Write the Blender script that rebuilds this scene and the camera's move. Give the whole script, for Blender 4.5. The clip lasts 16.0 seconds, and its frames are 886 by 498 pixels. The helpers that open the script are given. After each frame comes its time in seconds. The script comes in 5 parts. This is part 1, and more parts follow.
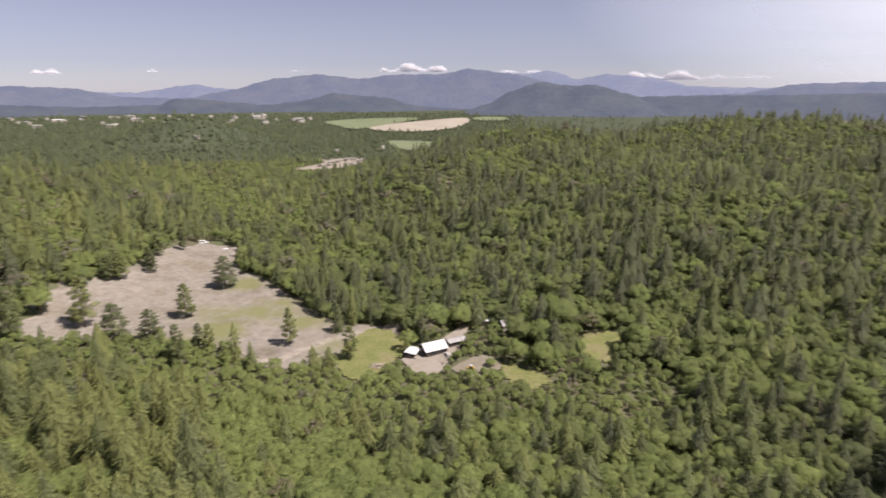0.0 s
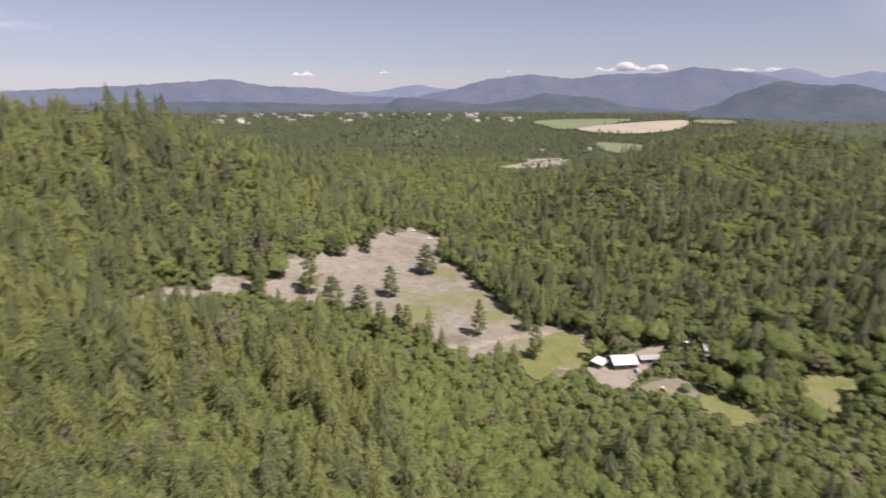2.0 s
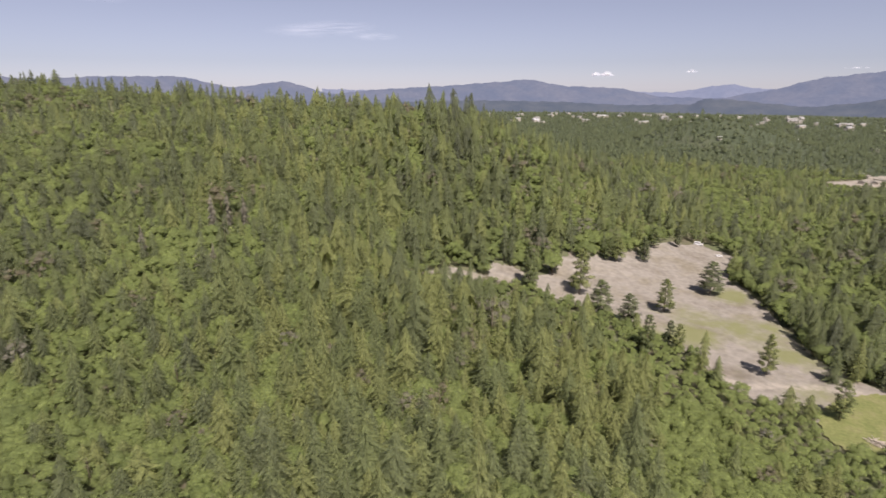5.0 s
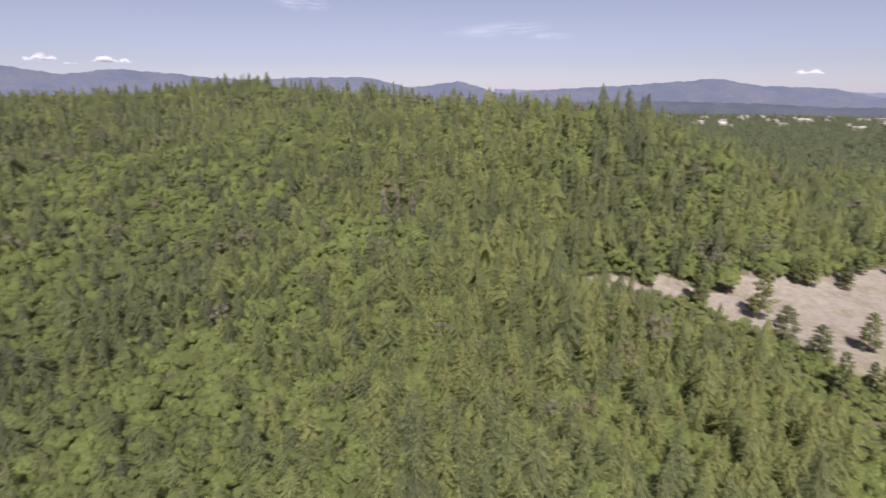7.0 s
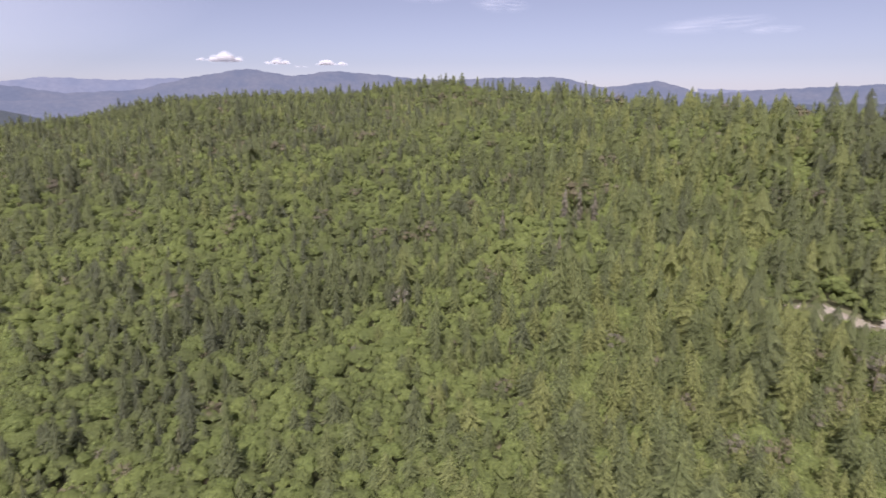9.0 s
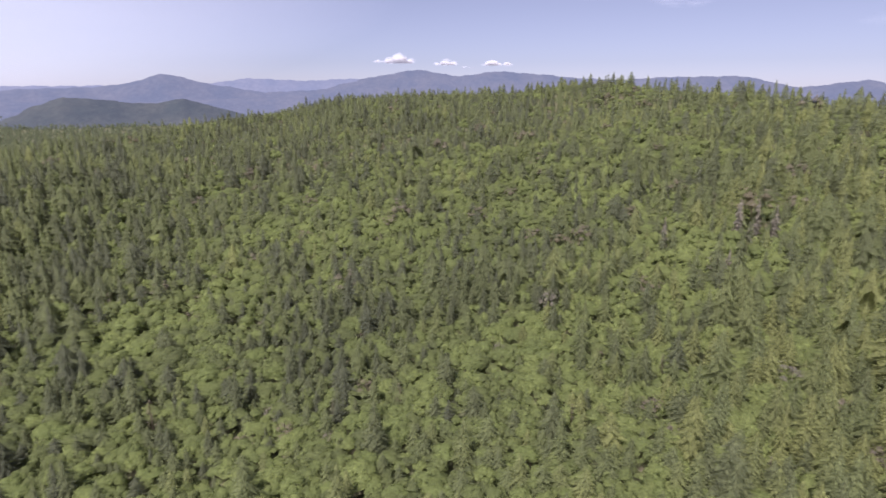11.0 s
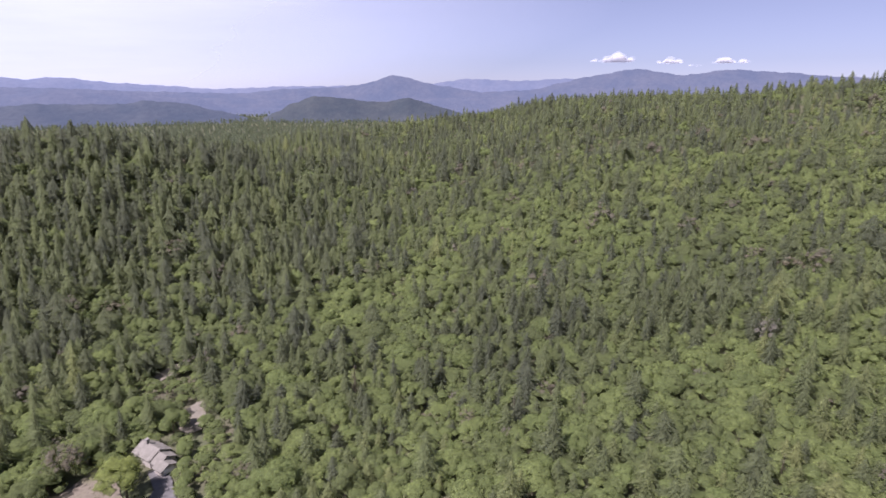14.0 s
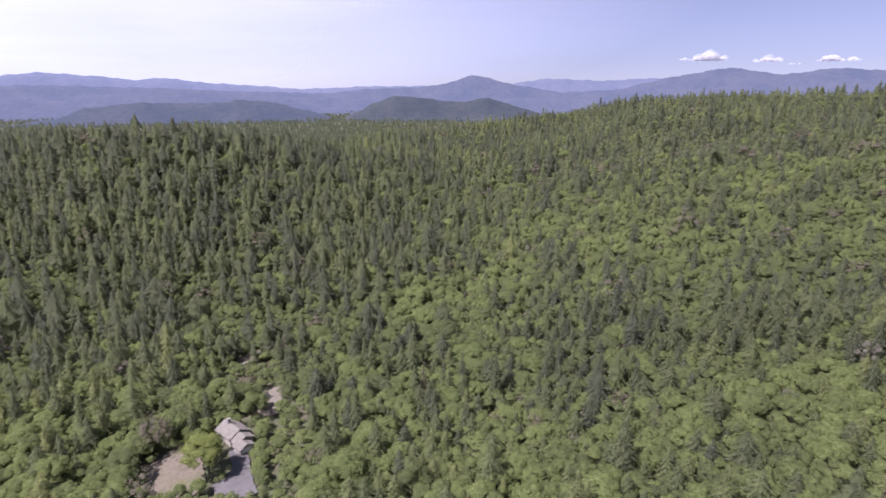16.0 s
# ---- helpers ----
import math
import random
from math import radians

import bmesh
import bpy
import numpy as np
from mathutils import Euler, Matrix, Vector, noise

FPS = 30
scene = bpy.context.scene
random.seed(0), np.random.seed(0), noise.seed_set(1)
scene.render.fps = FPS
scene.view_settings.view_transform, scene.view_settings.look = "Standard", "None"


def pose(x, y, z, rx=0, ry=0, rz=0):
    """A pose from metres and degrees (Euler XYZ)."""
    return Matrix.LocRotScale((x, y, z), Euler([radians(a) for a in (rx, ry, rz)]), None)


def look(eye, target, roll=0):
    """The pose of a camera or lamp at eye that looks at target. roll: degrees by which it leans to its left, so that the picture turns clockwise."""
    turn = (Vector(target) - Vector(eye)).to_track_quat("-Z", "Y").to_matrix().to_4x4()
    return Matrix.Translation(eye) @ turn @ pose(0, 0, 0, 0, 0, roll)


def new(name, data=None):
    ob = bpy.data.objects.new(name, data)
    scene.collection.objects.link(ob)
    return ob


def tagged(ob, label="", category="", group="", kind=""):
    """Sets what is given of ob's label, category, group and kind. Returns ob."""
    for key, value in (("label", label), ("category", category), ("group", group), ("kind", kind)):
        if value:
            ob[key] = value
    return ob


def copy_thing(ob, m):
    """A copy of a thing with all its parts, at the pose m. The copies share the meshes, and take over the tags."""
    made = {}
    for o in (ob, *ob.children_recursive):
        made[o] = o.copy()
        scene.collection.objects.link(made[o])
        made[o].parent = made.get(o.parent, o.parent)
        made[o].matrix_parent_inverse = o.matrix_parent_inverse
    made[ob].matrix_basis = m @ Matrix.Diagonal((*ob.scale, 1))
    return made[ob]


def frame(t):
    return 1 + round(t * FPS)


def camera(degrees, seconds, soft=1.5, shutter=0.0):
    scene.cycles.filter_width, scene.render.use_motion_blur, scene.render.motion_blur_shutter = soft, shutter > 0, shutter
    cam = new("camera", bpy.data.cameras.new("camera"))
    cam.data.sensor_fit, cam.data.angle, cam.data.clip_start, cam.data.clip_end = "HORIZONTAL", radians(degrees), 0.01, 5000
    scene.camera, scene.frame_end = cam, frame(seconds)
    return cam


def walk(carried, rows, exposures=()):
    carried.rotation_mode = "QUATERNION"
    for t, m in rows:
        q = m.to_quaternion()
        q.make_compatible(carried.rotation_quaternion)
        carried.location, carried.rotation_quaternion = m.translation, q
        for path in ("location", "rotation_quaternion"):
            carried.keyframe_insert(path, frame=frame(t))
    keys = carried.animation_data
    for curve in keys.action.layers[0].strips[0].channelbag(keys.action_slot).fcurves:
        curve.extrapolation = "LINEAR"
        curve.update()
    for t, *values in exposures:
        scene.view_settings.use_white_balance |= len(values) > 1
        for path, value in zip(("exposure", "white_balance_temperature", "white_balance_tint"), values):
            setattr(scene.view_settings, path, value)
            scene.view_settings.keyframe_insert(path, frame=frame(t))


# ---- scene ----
# ---- camera: a hovering drone that turns to its left ----
HOVER = (0.0, 0.0, 120.0)
cam = camera(76.9, 16.0, soft=1.6, shutter=0.6)
TURN = [(0, 0.0), (0.5, 5.22), (1, 9.76), (1.5, 14.59), (2, 20.66), (2.5, 27.0), (3, 32.26), (3.5, 37.98), (4, 42.88), (4.5, 46.3),
        (7, 66.24), (7.5, 72.12), (8, 76.99), (8.5, 80.98), (9, 84.91), (9.5, 89.23), (12, 108.3), (12.5, 112.26), (13, 116.4),
        (13.5, 119.49), (14, 121.73), (14.5, 123.78), (15, 125.29), (15.5, 127.18), (16, 129.54)]
walk(cam, [(t, pose(*HOVER, 90 - 16.11, 0, yaw)) for t, yaw in TURN], exposures=[(0, 1.38, 6800, 22), (4.5, 1.37, 6750, 21), (8.5, 1.45, 6500, 26), (12, 1.47, 6100, 31), (16, 1.46, 5850, 36)])

# ---- daylight ----
SUN_AZ, SUN_EL = radians(110), radians(57)
world = bpy.data.worlds.new("daylight")
scene.world = world
world.use_nodes = True
wn, wl = world.node_tree.nodes, world.node_tree.links
sky = wn.new("ShaderNodeTexSky")
sky.sky_type, sky.sun_disc, sky.sun_elevation, sky.sun_rotation = "NISHITA", False, SUN_EL, SUN_AZ
sky.altitude, sky.air_density, sky.dust_density, sky.ozone_density = 400, 0.9, 0.12, 3.0
wn["Background"].inputs["Strength"].default_value = 0.052
pale = wn.new("ShaderNodeHueSaturation")
pale.inputs["Saturation"].default_value = 0.45
haze = wn.new("ShaderNodeMix")
haze.data_type, haze.blend_type = "RGBA", "MULTIPLY"
haze.inputs["Factor"].default_value, haze.inputs["B"].default_value = 1.0, (0.53, 0.56, 0.655, 1)
wl.new(sky.outputs["Color"], pale.inputs["Color"])
wl.new(pale.outputs["Color"], haze.inputs["A"])
wl.new(haze.outputs["Result"], wn["Background"].inputs["Color"])
lamp = bpy.data.lights.new("sun", "SUN")
lamp.energy, lamp.angle, lamp.color = 2.6, radians(0.53), (1.0, 0.955, 0.88)
to_sun = Vector((math.sin(SUN_AZ) * math.cos(SUN_EL), math.cos(SUN_AZ) * math.cos(SUN_EL), math.sin(SUN_EL)))
new("sun", lamp).matrix_world = look(to_sun * 900, (0, 0, 0))

rng = np.random.default_rng(7)


# ---- materials ----
def material(name):
    m = bpy.data.materials.new(name)
    m.use_nodes = True
    return m, m.node_tree.nodes, m.node_tree.links, m.node_tree.nodes["Principled BSDF"]


def noise_node(n, l, scale, detail=4.0, coord="Object", rough=0.6, squash=None):
    tc, tex = n.new("ShaderNodeTexCoord"), n.new("ShaderNodeTexNoise")
    tex.inputs["Scale"].default_value, tex.inputs["Detail"].default_value, tex.inputs["Roughness"].default_value = scale, detail, rough
    out = tc.outputs[coord]
    if squash:
        mp = n.new("ShaderNodeMapping")
        mp.inputs["Scale"].default_value = squash
        l.new(out, mp.inputs["Vector"])
        out = mp.outputs["Vector"]
    l.new(out, tex.inputs["Vector"])
    return tex


def ramp(n, l, fac, stops):
    r = n.new("ShaderNodeValToRGB")
    r.color_ramp.elements.remove(r.color_ramp.elements[1])
    for i, (p, c) in enumerate(stops):
        e = r.color_ramp.elements[0] if i == 0 else r.color_ramp.elements.new(p)
        e.position, e.color = p, (*c, 1)
    l.new(fac, r.inputs["Fac"])
    return r.outputs["Color"]


def blend(n, l, fac, a, b, kind="MIX"):
    m = n.new("ShaderNodeMix")
    m.data_type, m.blend_type = "RGBA", kind
    for sock, v in ((m.inputs["Factor"], fac), (m.inputs["A"], a), (m.inputs["B"], b)):
        if isinstance(v, (int, float)):
            sock.default_value = v
        elif isinstance(v, tuple):
            sock.default_value = (*v, 1)
        else:
            l.new(v, sock)
    return m.outputs["Result"]


def bump(n, l, height, bsdf, strength=0.4, distance=0.05):
    b = n.new("ShaderNodeBump")
    b.inputs["Strength"].default_value, b.inputs["Distance"].default_value = strength, distance
    l.new(height, b.inputs["Height"])
    l.new(b.outputs["Normal"], bsdf.inputs["Normal"])


def surface(name, c1, c2, scale=1.0, fine=12.0, rough=0.9, strength=0.3, distance=0.03, metal=0.0, c3=None, squash=None):
    """A matt surface with patches of two or three colours, fine grain and relief."""
    m, n, l, b = material(name)
    big, small = noise_node(n, l, scale, 5, squash=squash), noise_node(n, l, fine, 3, squash=squash)
    stops = [(0.36, c1), (0.62, c2)] if c3 is None else [(0.32, c1), (0.5, c2), (0.68, c3)]
    col = ramp(n, l, big.outputs["Fac"], stops)
    grain = ramp(n, l, small.outputs["Fac"], [(0.25, (0.72, 0.72, 0.72)), (0.75, (1.15, 1.15, 1.15))])
    l.new(blend(n, l, 1.0, col, grain, "MULTIPLY"), b.inputs["Base Color"])
    b.inputs["Roughness"].default_value, b.inputs["Metallic"].default_value = rough, metal
    b.inputs["Specular IOR Level"].default_value = 0.25
    bump(n, l, small.outputs["Fac"], b, strength, distance)
    return m


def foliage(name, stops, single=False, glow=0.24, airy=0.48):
    """Leaves: colour from tree to tree, a little from clump to clump; light passes through in part."""
    m, n, l, b = material(name)
    if single:
        tint = n.new("ShaderNodeObjectInfo").outputs["Random"]
    else:
        a = n.new("ShaderNodeAttribute")
        a.attribute_name = "tint"
        tint = a.outputs["Fac"]
    col = ramp(n, l, tint, stops)
    isl = n.new("ShaderNodeNewGeometry").outputs["Random Per Island"]
    var = ramp(n, l, isl, [(0.0, (0.9, 0.9, 0.9)), (1.0, (1.1, 1.1, 1.08))])
    col = blend(n, l, 1.0, col, var, "MULTIPLY")
    # mottled tone: light and dark between leaf clumps put into the colour
    fleck = noise_node(n, l, 9.0 if single else 1.0, 6, rough=0.8)
    spots = ramp(n, l, fleck.outputs["Fac"], [(0.39, (0.64, 0.66, 0.65)), (0.5, (1.0, 1.0, 1.0)), (0.61, (1.38, 1.37, 1.28))])
    col = blend(n, l, 1.0, col, spots, "MULTIPLY")
    leafy = noise_node(n, l, 26.0 if single else 2.9, 3, rough=0.7)
    col = blend(n, l, 1.0, col, ramp(n, l, leafy.outputs["Fac"], [(0.38, (0.70, 0.71, 0.70)), (0.62, (1.30, 1.29, 1.24))]), "MULTIPLY")
    l.new(col, b.inputs["Base Color"])
    b.inputs["Roughness"].default_value, b.inputs["Specular IOR Level"].default_value = 0.75, 0.2
    bump(n, l, fleck.outputs["Fac"], b, 0.45, 0.06 if single else 0.7)
    tr, mix = n.new("ShaderNodeBsdfTranslucent"), n.new("ShaderNodeMixShader")
    l.new(blend(n, l, 1.0, col, (1.15, 1.2, 0.6), "MULTIPLY"), tr.inputs["Color"])
    mix.inputs["Fac"].default_value = glow
    l.new(b.outputs["BSDF"], mix.inputs[1])
    l.new(tr.outputs["BSDF"], mix.inputs[2])
    out = mix
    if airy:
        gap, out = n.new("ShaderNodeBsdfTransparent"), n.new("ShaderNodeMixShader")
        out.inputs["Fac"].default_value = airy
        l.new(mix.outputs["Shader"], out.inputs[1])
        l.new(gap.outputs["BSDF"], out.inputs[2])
    l.new(out.outputs["Shader"], n["Material Output"].inputs["Surface"])
    return m


# Distance haze put into the colour: FIR's bluish low end, duller FAR greens
FIR = [(0.0, (0.099, 0.113, 0.074)), (0.3, (0.122, 0.142, 0.076)), (0.7, (0.150, 0.179, 0.082)), (1.0, (0.203, 0.226, 0.092))]
OAK = [(0.0, (0.116, 0.141, 0.068)), (0.35, (0.145, 0.176, 0.072)), (0.75, (0.168, 0.212, 0.078)), (1.0, (0.196, 0.240, 0.088))]
DRY = [(0.0, (0.135, 0.120, 0.096)), (0.5, (0.160, 0.142, 0.098)), (1.0, (0.160, 0.152, 0.128))]
FAR = [(0.0, (0.084, 0.104, 0.060)), (0.5, (0.096, 0.118, 0.066)), (1.0, (0.110, 0.132, 0.073))]
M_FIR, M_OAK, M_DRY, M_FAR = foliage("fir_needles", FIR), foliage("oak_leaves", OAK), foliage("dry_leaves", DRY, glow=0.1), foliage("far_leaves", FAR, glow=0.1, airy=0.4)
# Same leaves for single trees, with the near slope's brightness put into the colour
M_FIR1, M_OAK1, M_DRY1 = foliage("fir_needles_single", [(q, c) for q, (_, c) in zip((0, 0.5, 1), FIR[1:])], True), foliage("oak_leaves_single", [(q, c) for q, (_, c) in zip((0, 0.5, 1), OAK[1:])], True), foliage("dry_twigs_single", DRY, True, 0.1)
M_BARK = surface("bark", (0.10, 0.075, 0.055), (0.19, 0.15, 0.12), 2, 9, strength=0.6)
M_SOIL = surface("forest_floor", (0.135, 0.118, 0.080), (0.118, 0.122, 0.068), 0.05, 0.9, c3=(0.105, 0.124, 0.060), distance=0.2)
M_MEADOW = surface("dry_meadow", (0.188, 0.166, 0.130), (0.272, 0.250, 0.214), 0.04, 0.3, c3=(0.218, 0.194, 0.146), distance=0.05)
M_TAN = surface("tan_lawn", (0.19, 0.16, 0.12), (0.22, 0.19, 0.14), 0.08, 0.8, c3=(0.175, 0.175, 0.09))


def grown_over(m, grass, trodden):
    """Ground that takes on thin grass, and bare trodden soil, where the mesh says so."""
    n, l = m.node_tree.nodes, m.node_tree.links
    b = n["Principled BSDF"]
    col = b.inputs["Base Color"].links[0].from_socket
    for name, tone, size, low, high in (("grass", grass, 0.10, 0.62, 1.1), ("track", trodden, 0.35, 0.75, 1.05)):
        a = n.new("ShaderNodeAttribute")
        a.attribute_name = name
        spots = noise_node(n, l, size, 6, rough=0.7)
        both = n.new("ShaderNodeMath")
        both.operation = "ADD"
        l.new(spots.outputs["Fac"], both.inputs[0])
        l.new(a.outputs["Fac"], both.inputs[1])
        cover = ramp(n, l, both.outputs["Value"], [(low - 0.02, (0, 0, 0)), (high if high < 1 else 1.0, (0.85, 0.85, 0.85))])
        col = blend(n, l, cover, col, tone)
    l.new(col, b.inputs["Base Color"])


grown_over(M_MEADOW, (0.175, 0.185, 0.075), (0.36, 0.325, 0.27))
M_LAWN = surface("green_grass", (0.145, 0.168, 0.056), (0.190, 0.200, 0.076), 0.12, 0.8, c3=(0.225, 0.205, 0.11))
M_GRAVEL = surface("gravel", (0.245, 0.218, 0.172), (0.33, 0.30, 0.255), 0.15, 1.5, c3=(0.275, 0.232, 0.17))
M_ASPHALT = surface("asphalt", (0.15, 0.144, 0.136), (0.19, 0.182, 0.173), 0.3, 5)


# ---- the lie of the land ----
HILLS = [
    (90, 703, 59.2, 171, 154, -10),
    (354, 843, 43.3, 213, 159, -24),
    (515, 691, 62.0, 262, 202, -36),
    (-21, 522, 31.3, 94, 93, 3),
    (175, 422, 32.2, 146, 143, -28),
    (-332, 296, 49.9, 90, 90, 50),
    (-504, 317, 77.6, 148, 128, 66),
    (-787, 74, 107.7, 204, 171, 88),
    (-934, -157, 82.2, 209, 158, 104),
    (-969, -392, 82.2, 226, 161, 116),
    (-454, -453, 51.9, 174, 163, 136),
    (-202, -392, 59.1, 105, 154, 155),
    (-90, -560, 57.0, 140, 150, 172),
    (-442, 84, 70.8, 170, 148, 85),
    (-193, 31, 16.1, 128, 114, 60),
    (-333, -124, 27.5, 130, 124, 110),
    (-612, 1373, 65.0, 150, 151, 26.5),
    (-11, 34, 32.0, 93, 104, 0),
    (608, 165, 70.2, 298, 309, -75),
    (-345, 415, 46.1, 95, 100, 39),
    (-652, 211, 45.9, 120, 107, 77),
    (-699, -437, 53.6, 148, 153, 122),
    (-560, -168, 79.3, 165, 141, 110),
    (-191, -450, 3.9, 70, 60, 157),
    (-331, 395, -9.0, 60, 60, 40),
    (230, 745, -9.0, 50, 90, -17),
    (-620, 60, -3.7, 110, 90, 92),
]


def height(x, y):
    """Ground height in metres: a small valley between wooded hills, open towards a wide plain."""
    x, y = np.asarray(x, float), np.asarray(y, float)
    d = np.hypot(x, y)
    z = -22 * (1 - np.exp(-(np.maximum(d - 450, 0) / 900) ** 2))
    for cx, cy, h, long, short, turn in HILLS:
        ux, uy = -math.sin(radians(turn)), math.cos(radians(turn))
        u, v = (x - cx) * ux + (y - cy) * uy, (x - cx) * uy - (y - cy) * ux
        z = z + h * np.exp(-(u / long) ** 2 - (v / short) ** 2)
    return z


def wave(x, y, size, shift=0.0):
    """Smooth pseudo-noise in -1..1 over the plan, with features of about that size."""
    k = 6.283 / size
    return (np.sin(k * x * 0.61 + 1.7 * np.sin(k * y * 0.43 + shift) + shift) + np.sin(k * y * 0.57 + 1.5 * np.sin(k * x * 0.37 + 2.1 + shift))
            + np.sin(k * (x + y) * 0.31 + 2.3 * shift)) / 3


def mesh_of(name, verts, tris, mats, tint=None, which=None, smooth=False, normals=None):
    """One mesh from arrays of corners and triangles (or quads)."""
    me = bpy.data.meshes.new(name)
    verts, tris = np.asarray(verts, np.float32), np.asarray(tris, np.int32)
    k = tris.shape[1]
    me.vertices.add(len(verts))
    me.vertices.foreach_set("co", verts.ravel())
    me.loops.add(tris.size)
    me.loops.foreach_set("vertex_index", tris.ravel())
    me.polygons.add(len(tris))
    me.polygons.foreach_set("loop_start", np.arange(0, tris.size, k, dtype=np.int32))
    if which is not None:
        me.polygons.foreach_set("material_index", np.asarray(which, np.int32))
    me.polygons.foreach_set("use_smooth", np.full(len(tris), smooth))
    for m in mats if isinstance(mats, (list, tuple)) else [mats]:
        me.materials.append(m)
    me.update(calc_edges=True)
    if tint is not None:
        me.attributes.new("tint", "FLOAT", "POINT").data.foreach_set("value", np.asarray(tint, np.float32))
    if normals is not None:
        me.polygons.foreach_set("use_smooth", np.full(len(tris), True))
        me.normals_split_custom_set_from_vertices(np.asarray(normals, np.float32))
    return me


def part(name, bm, mat, parent, label=""):
    me = bpy.data.meshes.new(name)
    bm.to_mesh(me)
    bm.free()
    me.materials.append(mat)
    ob = new(name, me)
    ob.parent = parent
    if label:
        tagged(ob, label)
    return ob


def grid_quads(nu, nv):
    i, j = np.meshgrid(np.arange(nu - 1), np.arange(nv - 1), indexing="ij")
    a = (i * nv + j).ravel()
    return np.stack([a, a + nv, a + nv + 1, a + 1], 1)


s = np.linspace(-1, 1, 231)
axis = 4850 * np.sinh(4.2 * s) / math.sinh(4.2)
gx, gy = np.meshgrid(axis, axis, indexing="ij")
gz = height(gx, gy) + 0.25 * wave(gx, gy, 40)
ground = new("ground", mesh_of("ground", np.stack([gx, gy, gz], -1).reshape(-1, 3), grid_quads(231, 231), M_SOIL, smooth=True))
tagged(ground, "brown leaf-littered forest floor over rolling hills", "ground", kind="structure")


# ---- open patches of ground ----
def smooth_loop(corners, n=120):
    """A closed curve through the corners."""
    p = np.array(corners, float)
    k = len(p)
    t = np.linspace(0, k, n, endpoint=False)
    i, f = t.astype(int), (t % 1)[:, None]
    a, b, c, d = p[(i - 1) % k], p[i % k], p[(i + 1) % k], p[(i + 2) % k]
    return 0.5 * (2 * b + (c - a) * f + (2 * a - 5 * b + 4 * c - d) * f ** 2 + (3 * b - a - 3 * c + d) * f ** 3)


CLEAR = []


def inside(loop, x, y):
    hit = np.zeros(x.shape, bool)
    a = loop
    b = np.roll(loop, -1, 0)
    for (x1, y1), (x2, y2) in zip(a, b):
        cross = (y1 > y) != (y2 > y)
        with np.errstate(divide="ignore", invalid="ignore"):
            hit ^= cross & (x < (x2 - x1) * (y - y1) / (y2 - y1) + x1)
    return hit


def patch(name, corners, mat, label, lift=0.12, rag=1.0, rings=14, kind="structure", clear=True, cover=None, n=120):
    """A patch of open ground that lies on the land, with a ragged edge."""
    loop = smooth_loop(corners, n)
    mid = loop.mean(0)
    if clear:
        CLEAR.append(loop)
    ang = np.linspace(0, 6.283, len(loop), endpoint=False)
    jag = 1 + rag * 0.018 * (np.sin(9 * ang + 1) + np.sin(23 * ang + 2) + np.sin(41 * ang))
    edge = mid + (loop - mid) * jag[:, None]
    f = np.linspace(0, 1, rings)[:, None, None]
    xy = mid + (edge - mid)[None] * f
    z = height(xy[..., 0], xy[..., 1]) + 0.25 * wave(xy[..., 0], xy[..., 1], 40) + lift + 0.25
    v = np.concatenate([xy, z[..., None]], -1)
    v = np.concatenate([v, v[:, :1]], 1).reshape(-1, 3)
    rim = np.repeat(1 - np.linspace(0, 1, rings), len(loop) + 1)
    ob = new(name, mesh_of(name, v, grid_quads(rings, len(loop) + 1), mat, rim, smooth=True))
    for key, value in (cover(v[:, 0], v[:, 1]) if cover else {}).items():
        ob.data.attributes.new(key, "FLOAT", "POINT").data.foreach_set("value", np.asarray(value, np.float32))
    return tagged(ob, label, "ground", kind=kind)


def along(x, y, line, half):
    """1 on a line through the plan, falling to 0 beside it."""
    best = np.full(x.shape, 1e9)
    for (x1, y1), (x2, y2) in zip(line, line[1:]):
        t = np.clip(((x - x1) * (x2 - x1) + (y - y1) * (y2 - y1)) / ((x2 - x1) ** 2 + (y2 - y1) ** 2), 0, 1)
        best = np.minimum(best, np.hypot(x - x1 - t * (x2 - x1), y - y1 - t * (y2 - y1)))
    return np.clip(1.4 - best / half, 0, 1)


def meadow_cover(x, y):
    """Grass in the damper hollows and along the edge of the woods; two worn tracks."""
    g = np.zeros(x.shape)
    for cx, cy, rx, ry, top in ((-104, 284, 34, 15, 0.36), (-113, 262, 13, 11, 0.62), (-124, 331, 10, 12, 0.6), (-72, 272, 16, 10, 0.40), (-54, 240, 10, 18, 0.30), (-120, 249, 14, 6, 0.5), (-90, 300, 18, 8, 0.34), (-150, 250, 20, 5, 0.35)):
        g = np.maximum(g, top * np.exp(-((x - cx) / rx) ** 2 - ((y - cy) / ry) ** 2))
    worn = along(x, y, [(-92, 226), (-75, 228), (-66, 238), (-55, 249), (-42, 257)], 3.4)
    return {"grass": 1.3 * g, "track": 0.42 * worn}


patch("ground_meadow", [(-192, 240), (-207, 254), (-214, 290), (-208, 310), (-201, 340), (-197, 404), (-158, 410), (-138, 360), (-122, 347), (-87, 306), (-75, 289), (-52, 270),
      (-24, 260), (-22, 240), (-47, 224), (-77, 221), (-112, 244), (-146, 246)], M_MEADOW, "pale dry open meadow with sparse grass", rings=64, cover=meadow_cover, n=300)
patch("ground_lawn", [(-38, 260), (-28, 259), (-18, 246), (-19, 233), (-25, 219), (-30, 208), (-40, 211), (-48, 226), (-46, 244)], M_LAWN, "yellow-green grass beside the farm yard", 0.3)
